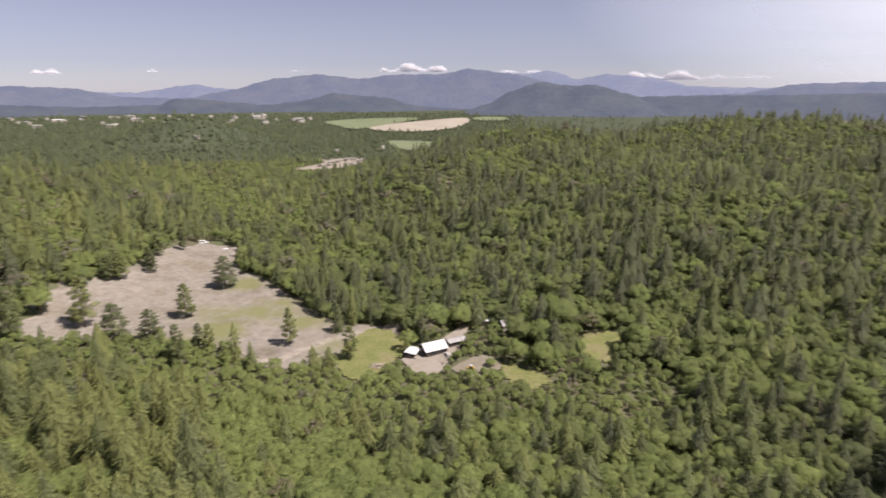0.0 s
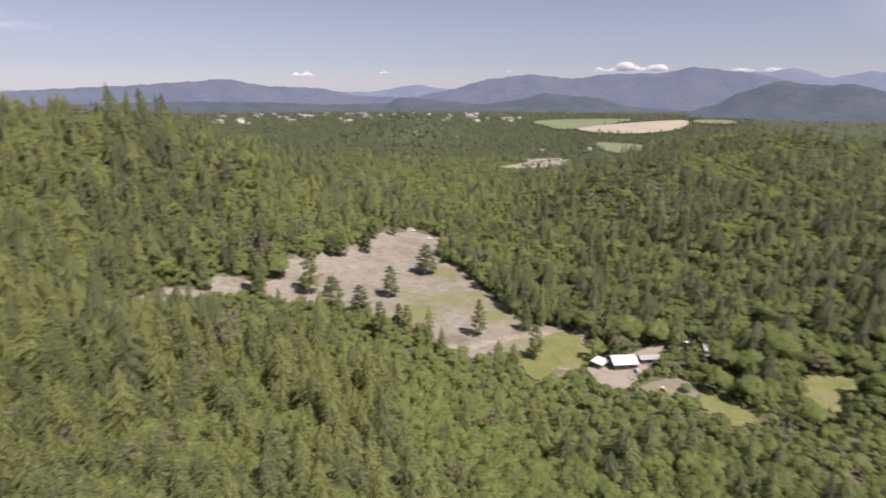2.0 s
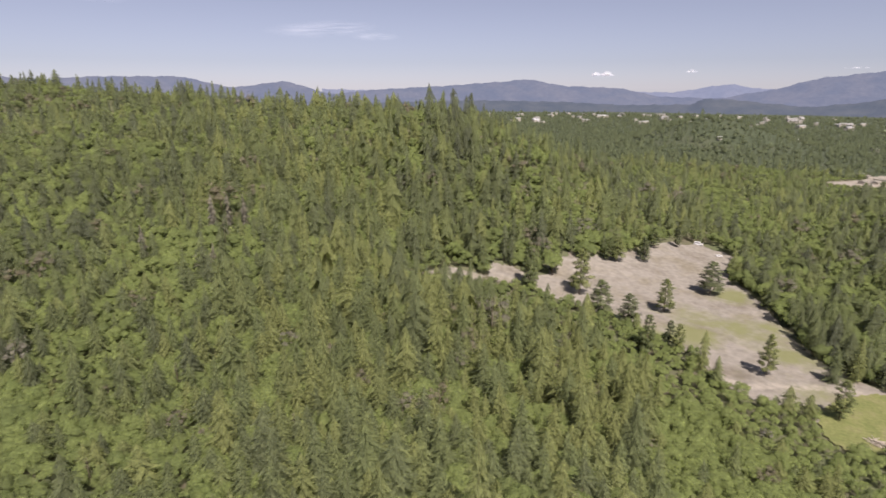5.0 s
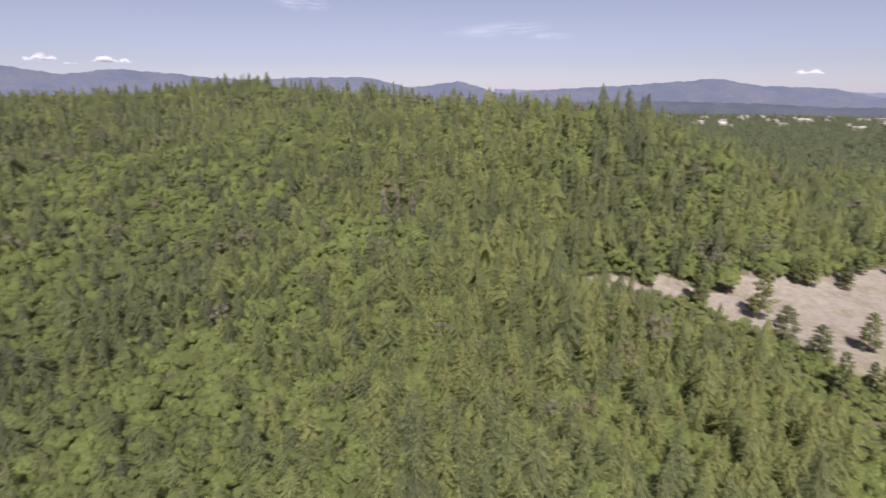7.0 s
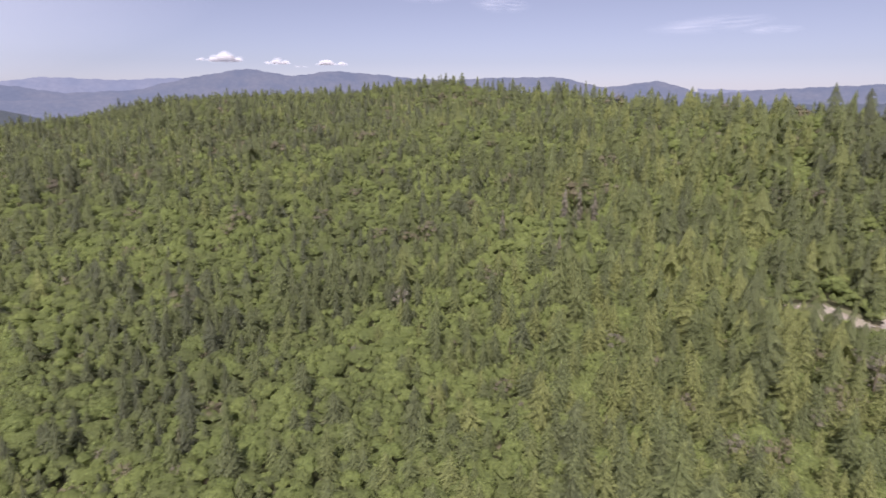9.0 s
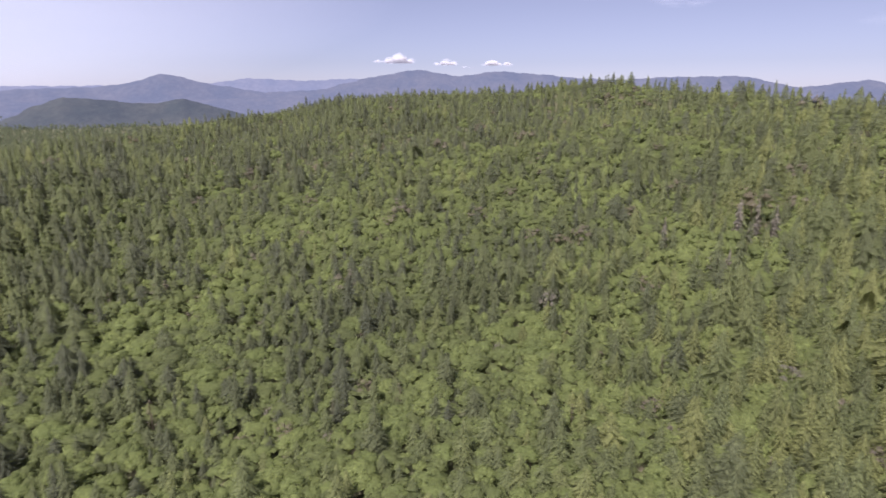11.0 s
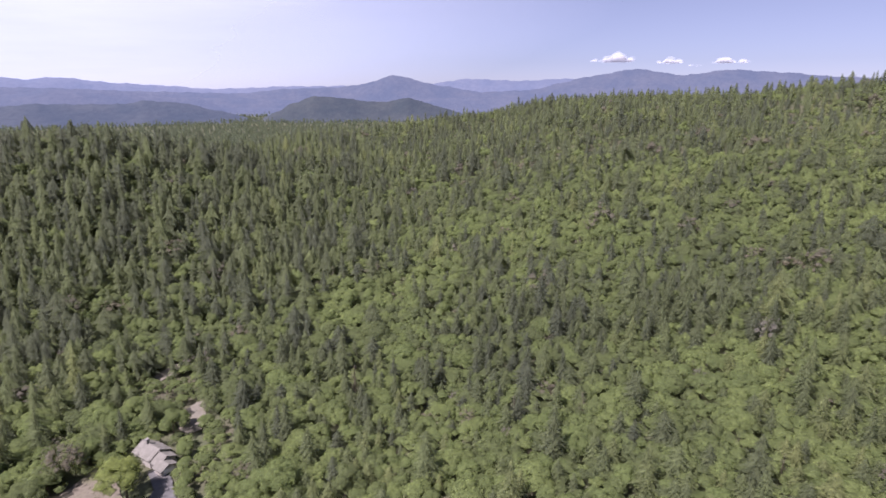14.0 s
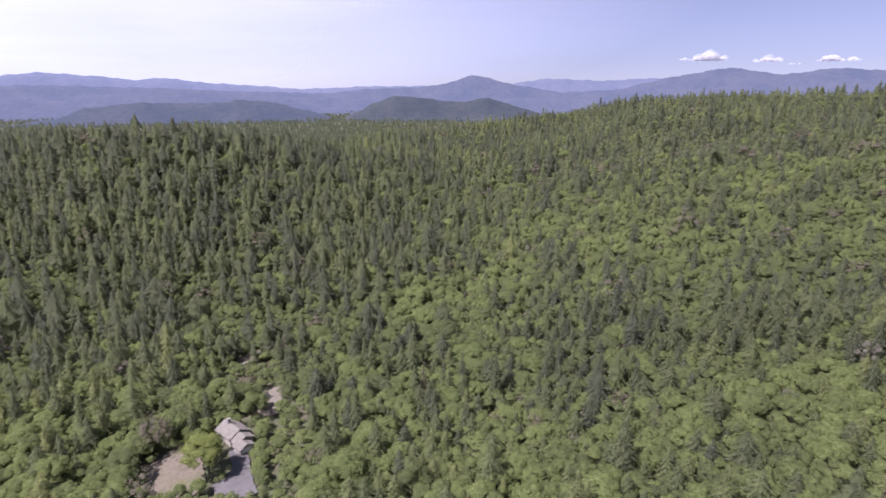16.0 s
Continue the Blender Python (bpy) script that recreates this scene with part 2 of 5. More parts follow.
patch("ground_yard", [(-18, 226), (-12, 238), (-2, 243), (8, 246), (13, 243), (6, 234), (3, 224), (-3, 211), (-9, 208)], M_GRAVEL, "pale grey gravel farm yard", 0.42)
M_SAND = surface("bare_sand", (0.180, 0.162, 0.120), (0.242, 0.220, 0.172), 0.15, 1.5, c3=(0.205, 0.182, 0.132))
patch("ground_pad", [(4, 216), (8, 222), (14, 227), (19, 228), (24, 224), (25, 217), (20, 212), (11, 210)], M_SAND, "sandy turning place beside the farm yard", 0.38)
patch("ground_lane", [(0, 247), (5, 254), (10.5, 261), (12.5, 256), (8, 248)], M_GRAVEL, "pale gravel lane behind the barn", 0.38)
patch("ground_bare", [(-29, 264), (-22, 266), (-19, 261), (-25, 258.5)], M_SAND, "bare patch at the edge of the woods", 0.36)
patch("ground_field_green", [(67, 243), (84, 243), (80, 228), (70, 217), (62, 228)], M_LAWN, "bright green glade among trees", 0.3, 5)
patch("ground_grass", [(25, 219), (36, 215), (44, 206), (36, 198), (28, 203)], M_LAWN, "patch of yellow-green grass among trees", 0.3, 5)
patch("ground_bank", [(-238, 206), (-230, 214), (-221, 220), (-217, 208), (-228, 194), (-236, 192)], M_MEADOW, "bare pale bank between trees", 0.3, 3)
patch("ground_bank", [(-228, 236), (-214, 247), (-204, 240), (-210, 224), (-220, 224)], M_MEADOW, "bare pale bank between trees", 0.3, 3)
patch("ground_gap", [(-214, -214), (-209, -217), (-205, -211), (-211, -208)], M_SAND, "small bare sandy gap in the woods", 0.3, 3)
patch("ground_lawn_small", [(-73, -174), (-70, -160), (-65, -149), (-58, -148), (-52, -156), (-54, -164), (-56, -171), (-65, -174)], M_TAN, "dry tan lawn beside the house", 0.3)
patch("ground_drive", [(-79, -159), (-82, -153), (-76, -140), (-72, -132), (-66, -138), (-65.5, -146), (-71, -147), (-76, -151)], M_ASPHALT, "grey asphalt drive", 0.45)
patch("ground_clearing", [(-98, -171), (-105, -180), (-114, -181), (-111, -174), (-102, -165)], M_SAND, "bare sandy clearing", 0.3)
patch("ground_track", [(-107, -210), (-117, -214), (-126, -214), (-124, -209), (-114, -208)], M_SAND, "bare sandy track", 0.3)
M_SCRUB = surface("wooded_plain", (0.056, 0.071, 0.040), (0.066, 0.083, 0.047), 0.012, 0.12, c3=(0.080, 0.092, 0.055), distance=0.3)
RIM = [(-30, 1150), (-15, 1080), (0, 1040), (20, 1000), (40, 1000), (60, 1050), (64, 2800), (58, 4300), (40, 4500), (20, 4600), (0, 4600), (-20, 4500), (-32, 4300), (-34, 2600)]
patch("ground_plain", [(-math.sin(radians(a)) * d, math.cos(radians(a)) * d) for a, d in RIM], M_SCRUB, "grey-green scrub and woods of the far plain", 1.2, 0, 60, clear=False)
M_CROP = surface("crop", (0.150, 0.190, 0.10), (0.19, 0.22, 0.125), 0.01, 0.2)
M_STUBBLE = surface("stubble", (0.33, 0.30, 0.24), (0.40, 0.36, 0.29), 0.008, 0.2)
patch("ground_crop", [(-490, 2400), (-346, 2640), (-110, 2690), (-200, 2240), (-285, 1950), (-386, 2100)], M_CROP, "flat green crop field", 6, 0.3)
patch("ground_stubble", [(-255, 1990), (-147, 2330), (95, 2690), (95, 2250), (-6, 1890), (-152, 1810)], M_STUBBLE, "flat tan stubble field", 7, 0.3)
patch("ground_crop_small", [(-142, 1480), (-16, 1430), (-28, 1225), (-62, 1200), (-112, 1290)], M_CROP, "small bright green field", 3, 0.3)
patch("ground_works", [(-232, 880), (-212, 950), (-198, 1045), (-126, 1010), (-140, 940), (-164, 872), (-198, 862)], M_GRAVEL, "bare pale ground round far buildings", 1.5, 2)
patch("ground_crop_far", [(150, 2520), (160, 2760), (290, 2780), (280, 2500)], M_CROP, "far flat green field", 6, 0.3)


# ---- trees ----
ICO_V = np.array([(0, 0, 1), *[(0.894 * math.cos(a), 0.894 * math.sin(a), 0.447) for a in np.arange(5) * 1.2566],
                  *[(0.894 * math.cos(a + 0.628), 0.894 * math.sin(a + 0.628), -0.447) for a in np.arange(5) * 1.2566], (0, 0, -1)])
ICO_T = np.array([t for i in range(5) for t in ((0, 1 + i, 1 + (i + 1) % 5), (1 + i, 6 + i, 1 + (i + 1) % 5),
                                                 (6 + i, 6 + (i + 1) % 5, 1 + (i + 1) % 5), (11, 6 + (i + 1) % 5, 6 + i))])


def join(pieces):
    vs, ts, k = [], [], 0
    for v, t in pieces:
        vs.append(np.asarray(v, float))
        ts.append(np.asarray(t) + k)
        k += len(v)
    return np.concatenate(vs), np.concatenate(ts)


def rounded(v, t, mid, lift):
    """Soft shading: normals point away from the crown's middle, and every leaf turns its face outwards."""
    n = (v - np.array(mid)) * (1, 1, 0.8) + (0, 0, lift)
    n /= np.linalg.norm(n, axis=1, keepdims=True) + 1e-9
    a, b, c = v[t[:, 0]], v[t[:, 1]], v[t[:, 2]]
    flip = (np.cross(b - a, c - a) * (n[t[:, 0]] + n[t[:, 1]] + n[t[:, 2]])).sum(1) < 0
    t = np.where(flip[:, None], t[:, [0, 2, 1]], t)
    return v, t, n


def sprays(p, axis, face, size, long):
    """Small leafy sprays: one slim triangle each, along its axis, its flat side roughly towards face."""
    n = len(p)
    axis = axis / (np.linalg.norm(axis, axis=1, keepdims=True) + 1e-9)
    side = np.cross(axis, face + rng.normal(size=(n, 3)) * 0.3)
    side /= np.linalg.norm(side, axis=1, keepdims=True) + 1e-9
    size = np.broadcast_to(size, (n,))[:, None] * rng.uniform(0.65, 1.35, (n, 1))
    v = np.stack([p - axis * size * long * 0.5 + side * size * 0.62, p - axis * size * long * 0.5 - side * size * 0.62, p + axis * size * long], 1)
    return v.reshape(-1, 3), np.arange(3 * n).reshape(-1, 3)


def outward(v, t, n):
    """Turn every face to the side to which its normal points."""
    f = (np.cross(v[t[:, 1]] - v[t[:, 0]], v[t[:, 2]] - v[t[:, 0]]) * (n[t[:, 0]] + n[t[:, 1]] + n[t[:, 2]])).sum(1) < 0
    return v, np.where(f[:, None], t[:, [0, 2, 1]], t), n / (np.linalg.norm(n, axis=1, keepdims=True) + 1e-9)


def conifer(tiers, points, radius, low=0.06, belly=0.2, ragged=0.2, fringe=0, size=0.03, rough=0.28):
    """A conifer crown one metre high: whorls of drooping boughs, one over the other, each a ragged star, with needle sprays along them."""
    turn, vs, ns = rng.random() * 6, [], []

    def reach(f, a):
        prof = ((1 - f) ** 0.66 * (1 - belly) + belly * np.sin(math.pi * (0.28 + 0.70 * f))) * (0.76 + 0.24 * np.minimum(1, f / 0.14)) + 0.022
        return radius * prof * (1 + 0.13 * np.sin(a + turn) + 0.10 * np.sin(3 * a + 9 * f + turn))

    span = 0.965 - low
    for k in range(tiers):
        f = (k + rng.uniform(-0.2, 0.2) * (0 < k < tiers - 1)) / tiers
        a = (np.arange(2 * points) + rng.uniform(-0.3, 0.3, 2 * points)) * 3.14159 / points + k * 2.4
        out = np.where(np.arange(2 * points) % 2 == 0, 1 + ragged * rng.normal(size=2 * points), rng.uniform(0.42, 0.66, 2 * points))
        r = reach(f, a) * np.clip(out, 0.4, 1.45)
        z = low + span * f - 0.24 * r + span / tiers * np.where(np.arange(2 * points) % 2 == 0, rng.uniform(-0.25, 0.25, 2 * points), 0.22)
        ring = np.stack([r * np.cos(a), r * np.sin(a), z], 1)
        top = np.array((rng.normal() * 0.004, rng.normal() * 0.004, min(1.0, low + span * (f + rng.uniform(1.5, 2.0) / tiers))))
        nxt = np.roll(ring, -1, 0)
        vs.append(np.stack([np.repeat(top[None], len(ring), 0), ring, nxt], 1).reshape(-1, 3))
        mid = (ring + nxt) * (0.5, 0.5, 0)
        mid /= np.linalg.norm(mid, axis=1, keepdims=True) + 1e-9
        n = np.repeat((mid * 0.55 + (0, 0, 0.8))[:, None], 3, 1)
        n[:, 0, 2] += 0.25
        ns.append((n + rng.normal(size=(len(ring), 1, 3)) * rough).reshape(-1, 3))
    v1 = np.concatenate(vs)
    pieces = [(v1, np.arange(len(v1)).reshape(-1, 3))]
    if fringe:
        f = 1 - (1 - 0.97 * rng.random(fringe)) ** 0.62
        f = np.clip((np.floor(f * tiers) + rng.normal(size=fringe) * 0.2) / tiers, 0, 0.98)
        a = rng.random(fringe) * 6.283
        r = reach(f, a) * rng.uniform(0.5, 1.12, fringe)
        p = np.stack([r * np.cos(a), r * np.sin(a), low + span * (f + 0.8 / tiers * (1 - r / reach(f, a))) - 0.2 * r + 0.01], 1)
        axis = np.stack([np.cos(a), np.sin(a), rng.uniform(-0.5, 0.1, fringe)], 1) + rng.normal(size=(fringe, 3)) * 0.35
        n1 = np.stack([0.55 * np.cos(a), 0.55 * np.sin(a), np.full(fringe, 0.8)], 1)
        pieces.append(sprays(p, axis, n1 * (0.5, 0.5, 1.2), size * (0.7 + 0.5 * (1 - f)), 1.0))
        ns.append(np.repeat(n1 + rng.normal(size=(fringe, 3)) * 0.4, 3, 0))
    v, t = join(pieces)
    return outward(v, t, np.concatenate(ns))


def lump(level):
    """A rough ball of triangles: 20 faces, or 80."""
    v, t = ICO_V, ICO_T
    for _ in range(level):
        e = np.sort(np.concatenate([t[:, [0, 1]], t[:, [1, 2]], t[:, [2, 0]]]), axis=1)
        u, inv = np.unique(e, axis=0, return_inverse=True)
        m = v[u].mean(1)
        m /= np.linalg.norm(m, axis=1, keepdims=True)
        inv = inv.reshape(-1) + len(v)
        k = len(t)
        ab, bc, ca = inv[:k], inv[k:2 * k], inv[2 * k:]
        t = np.concatenate([np.stack(q, 1) for q in ((t[:, 0], ab, ca), (ab, t[:, 1], bc), (ca, bc, t[:, 2]), (ab, bc, ca))])
        v = np.concatenate([v, m])
    return v, t


OCT_V = np.array([(0, 0, 1), (1, 0, 0), (0, 1, 0), (-1, 0, 0), (0, -1, 0), (0, 0, -1)], float)
OCT_T = np.array([(0, 1, 2), (0, 2, 3), (0, 3, 4), (0, 4, 1), (5, 2, 1), (5, 3, 2), (5, 4, 3), (5, 1, 4)])


def broadleaf(lobes, leaves, size, width=0.48, level=0, core=0.9, flat=0.82):
    """A broad crown, one metre high: billowing leafy lobes heaped up, ragged with small sprays."""
    bv, bt = lump(level) if level >= 0 else (OCT_V, OCT_T)
    keep = (bv[bt][:, :, 2].mean(1) > -0.62)
    vs, ts, ns = [], [], []
    lean = rng.normal(size=2) * 0.05
    for k in range(lobes):
        q = (k + 0.5) / lobes
        up, a = 1 - 1.45 * q, k * 2.4 + rng.uniform(-0.5, 0.5)
        rad = math.sqrt(max(0.0, 1 - up ** 2)) * rng.uniform(0.8, 1.1)
        lr = width * rng.uniform(0.22, 0.42) * (1 + 2.4 / lobes)
        mid = np.array((0.66 * width * rad * math.cos(a) + lean[0], 0.66 * width * rad * math.sin(a) + lean[1], 0.60 + 0.24 * up + rng.normal() * 0.03))
        turn = Matrix.Rotation(rng.random() * 6.28, 3, "Z")
        v = (bv @ np.array(turn).T) * core * rng.uniform(0.80, 1.14, (len(bv), 1)) * lr * (1, 1, flat + 0.1) + mid
        vs.append((v, bt[keep]))
        ns.append((v - mid) / lr * 0.75 + (v - (0, 0, 0.45)) / width * 0.3 + (0, 0, 0.42) + rng.normal(size=v.shape) * 0.2)
        if leaves:
            d = rng.normal(size=(leaves, 3)) + (0.5 * math.cos(a) * rad, 0.5 * math.sin(a) * rad, 0.6)
            d /= np.linalg.norm(d, axis=1, keepdims=True)
            p = mid + d * (1, 1, flat + 0.1) * lr * rng.uniform(0.92, 1.24, (leaves, 1))
            vs.append(sprays(p, np.cross(d, rng.normal(size=(leaves, 3))) + d * 0.3, d, size, 0.8))
            ns.append(np.repeat(d * 0.75 + (p - (0, 0, 0.45)) / width * 0.3 + (0, 0, 0.42) + rng.normal(size=(leaves, 3)) * 0.45, 3, 0))
    v, t = join(vs)
    return outward(v, t, np.concatenate(ns))


def clumped(lobes, leaves, size, radius, low=0.24):
    """An open pine crown, one metre high: flat needle clumps at the ends of boughs, round a narrow top."""
    vs, ns = [], []
    for k in range(lobes):
        f = (k + rng.uniform(0.1, 0.9)) / lobes
        reach = radius * (math.sin(math.pi * (0.30 + 0.66 * f)) ** 0.9) * (0.40 + 0.60 * rng.random()) * (k < lobes - 1)
        a, lr = k * 2.4 + rng.uniform(-0.6, 0.6), radius * rng.uniform(0.36, 0.56) * (1.1 - 0.5 * f)
        mid = np.array((reach * math.cos(a), reach * math.sin(a), low + (0.955 - low) * f))
        v = OCT_V @ np.array(Matrix.Rotation(a, 3, "Z")).T * rng.uniform(0.75, 1.2, (6, 1)) * lr * (1, 1, 0.62) + mid
        vs.append((v, OCT_T))
        ns.append((v - mid) / lr * 0.8 + (v * (1, 1, 0)) / radius * 0.5 + (0, 0, 0.3) + rng.normal(size=v.shape) * 0.15)
        d = rng.normal(size=(leaves, 3)) + (0.7 * math.cos(a), 0.7 * math.sin(a), 0.5)
        d /= np.linalg.norm(d, axis=1, keepdims=True)
        p = mid + d * (1, 1, 0.62) * lr * rng.uniform(0.8, 1.15, (leaves, 1))
        vs.append(sprays(p, d + rng.normal(size=(leaves, 3)) * 0.5, d + (0, 0, 0.6), size, 1.0))
        ns.append(np.repeat(d * 0.85 + (0, 0, 0.35) + rng.normal(size=(leaves, 3)) * 0.3, 3, 0))
    v, t = join(vs)
    return outward(v, t, np.concatenate(ns))


def bare(branches, reach):
    """A dead crown: thin forked limbs."""
    out = []
    for k in range(branches):
        z = rng.uniform(0.25, 0.95)
        a, r = rng.random() * 6.283, reach * (1.15 - z) * rng.uniform(0.6, 1.2)
        d = np.array((math.cos(a), math.sin(a), rng.uniform(-0.1, 0.5)))
        tip = np.array((0, 0, z)) + d * r
        w = np.array((-math.sin(a), math.cos(a), 0)) * 0.010
        out.append(([(0, 0, z - 0.012), (0, 0, z + 0.012), tip], [(0, 1, 2)]))
        for q in range(3):
            m = np.array((0, 0, z)) + d * r * rng.uniform(0.35, 0.9)
            e = m + rng.normal(size=3) * reach * 0.22
            out.append(([m - w, m + w, e], [(0, 1, 2)]))
    return rounded(*join(out), (0, 0, 0.5), 0.1)


def stem(sides, top, r0=0.014, r1=0.004, limbs=0):
    """A tapered trunk, one metre tall at most, with a few limbs."""
    a = np.arange(sides) * 6.283 / sides
    ring = lambda r, z: np.stack([r * np.cos(a), r * np.sin(a), np.full(sides, z)], 1)
    v = np.concatenate([ring(r0 * 1.25, -0.04), ring(r0, 0.08), ring(r1, top)])
    t = []
    for k in range(2):
        for i in range(sides):
            p, q = k * sides + i, k * sides + (i + 1) % sides
            t += [(p, q, q + sides), (p, q + sides, p + sides)]
    out = [(v, t)]
    for k in range(limbs):
        b = 6.283 * (k + rng.random() * 0.6) / limbs
        z0, z1, r = top * rng.uniform(0.5, 0.85), rng.uniform(0.55, 0.8), rng.uniform(0.2, 0.34)
        w = np.array((-math.sin(b), math.cos(b), 0)) * r0 * 0.4
        root, tip = np.array((0, 0, z0)), np.array((r * math.cos(b), r * math.sin(b), z1))
        out.append(([root - w, root + w, root + (0, 0, r0 * 0.7), tip], [(0, 1, 3), (1, 2, 3), (2, 0, 3)]))
    v, t = join(out)
    n = v * (1, 1, 0) + (0, 0, 1e-4)
    return v, t, n / np.linalg.norm(n, axis=1, keepdims=True)


# crowns by distance: rich, medium, plain
uni = rng.uniform
FIR_LOD = [[conifer(15, 6, uni(0.18, 0.22), fringe=280, size=0.025) for _ in range(8)], [conifer(8, 5, uni(0.16, 0.20), belly=0.3, ragged=0.28, fringe=26, size=0.05) for _ in range(8)],
           [conifer(5, 3, uni(0.16, 0.21), belly=0.35, ragged=0.3, fringe=8, size=0.085) for _ in range(9)], [conifer(2, 3, 0.24) for _ in range(3)]]
PINE_LOD = [[conifer(12, 7, uni(0.20, 0.25), 0.10, 0.6, 0.3, 260, 0.028) for _ in range(7)], [conifer(5, 6, uni(0.20, 0.26), 0.10, 0.75, 0.34, 28, 0.056) for _ in range(7)],
            [conifer(4, 4, uni(0.19, 0.25), 0.12, 0.75, 0.3, 8, 0.09) for _ in range(8)], [conifer(2, 3, 0.27, 0.1, 0.75) for _ in range(3)]]
OAK_LOD = [[broadleaf(14, 9, 0.052, uni(0.40, 0.54), 0, 0.96) for _ in range(8)], [broadleaf(12, 3, 0.06, uni(0.42, 0.56), -1, 1.05) for _ in range(8)],
           [broadleaf(5, 3, 0.09, uni(0.44, 0.54), -1, 1.05) for _ in range(8)], [broadleaf(1, 2, 0.25, 0.62, -1, 1.0) for _ in range(3)]]
FIR_FINE = [conifer(18, 6, uni(0.18, 0.22), fringe=440, size=0.020) for _ in range(7)]
PINE_FINE = [clumped(44, 13, 0.024, uni(0.17, 0.21), 0.16) for _ in range(7)]
PINE_DENSE = [conifer(14, 7, uni(0.20, 0.25), 0.10, 0.6, 0.3, 460, 0.021) for _ in range(7)]
OAK_FINE = [broadleaf(24, 24, 0.036, uni(0.40, 0.54), 0, 0.95) for _ in range(8)]
BUSH_LOD = [[broadleaf(3, 3, 0.12, 0.6, -1, 0.95) for _ in range(5)], [broadleaf(2, 2, 0.16, 0.62, -1, 0.95) for _ in range(4)]]
BARE_LOD = [[bare(46, 0.22) for _ in range(2)] + [broadleaf(9, 26, 0.035, 0.4, 0, 0.45) for _ in range(3)], [bare(24, 0.25)] + [broadleaf(6, 12, 0.06, 0.42, -1, 0.55) for _ in range(3)],
            [bare(12, 0.3)] + [broadleaf(4, 5, 0.1, 0.45, -1, 0.7) for _ in range(3)], [bare(6, 0.3)]]
FIR_STEM, OAK_STEM = stem(6, 0.9), stem(6, 0.5, 0.022, 0.012, 5)
STEM_LOW, OAK_STEM_LOW = stem(3, 0.7), stem(3, 0.45, 0.02, 0.012)

for bx, by, r in ((-84, -165, 7.5), (-82.5, -155, 6), (-76, -156, 5), (-63, -161, 10)):
    CLEAR.append(np.array([(bx + r * math.cos(q), by + r * math.sin(q)) for q in np.arange(12) * 0.5236]))


def spread(r0, r1, step, az0=-44, az1=174, margin=2.4):
    """Jittered places in a ring of the plan, free of the open patches; the sector behind the house stays thin."""
    n = int(2 * r1 / step)
    i, j = np.meshgrid(np.arange(n), np.arange(n), indexing="ij")
    x = (i + 0.5 * (j % 2) + rng.uniform(-0.36, 0.36, i.shape)).ravel() * step - r1
    y = (j + rng.uniform(-0.36, 0.36, i.shape)).ravel() * step - r1
    d = np.hypot(x, y)
    az = np.degrees(np.arctan2(-x, y))
    ok = (d >= r0) & (d < r1) & (az > az0) & (az < az1)
    x, y = x[ok], y[ok]
    free = np.ones(len(x), bool)
    for loop in CLEAR:
        lo, hi = loop.min(0) - 8, loop.max(0) + 8
        box = np.nonzero((x > lo[0]) & (x < hi[0]) & (y > lo[1]) & (y < hi[1]))[0]
        mid = loop.mean(0)
        reach = 1 + margin / np.hypot(*(loop - mid).T).mean()
        free[box] &= ~inside(mid + (loop - mid) * reach, x[box], y[box])
    return x[free], y[free]


# low growth in front of the yards and along the drive
LOW = [(-8, 196, 30), (20, 200, 28), (-42, 198, 22), (66, 194, 26), (-62, -122, 15), (-50, -137, 12), (-97, -159, 11), (-74, -140, 13), (-68, -128, 12), (-82, -146, 8), (-92, -156, 8), (-84, 214, 12), (-120, 240, 10), (30, 228, 14), (24, 244, 12), (-14, 220, 14), (0, 206, 16), (4, 232, 12), (10, 246, 14), (-30, 204, 16), (-104, -160, 10), (-94, -150, 10), (-110, -196, 12),
       (-192, 216, 28), (-208, 212, 18), (-224, 180, 16), (-155, 226, 24), (-118, 224, 22), (-84, 205, 22), (74, 198, 22), (-20, 200, 20), (-168, 850, 70), (-190, 900, 70), (-55, 1170, 70), (-75, 1120, 60)]


def low_growth(x, y):
    near = np.zeros(len(x), bool)
    for cx, cy, r in LOW:
        near |= np.hypot(x - cx, y - cy) < r
    return near


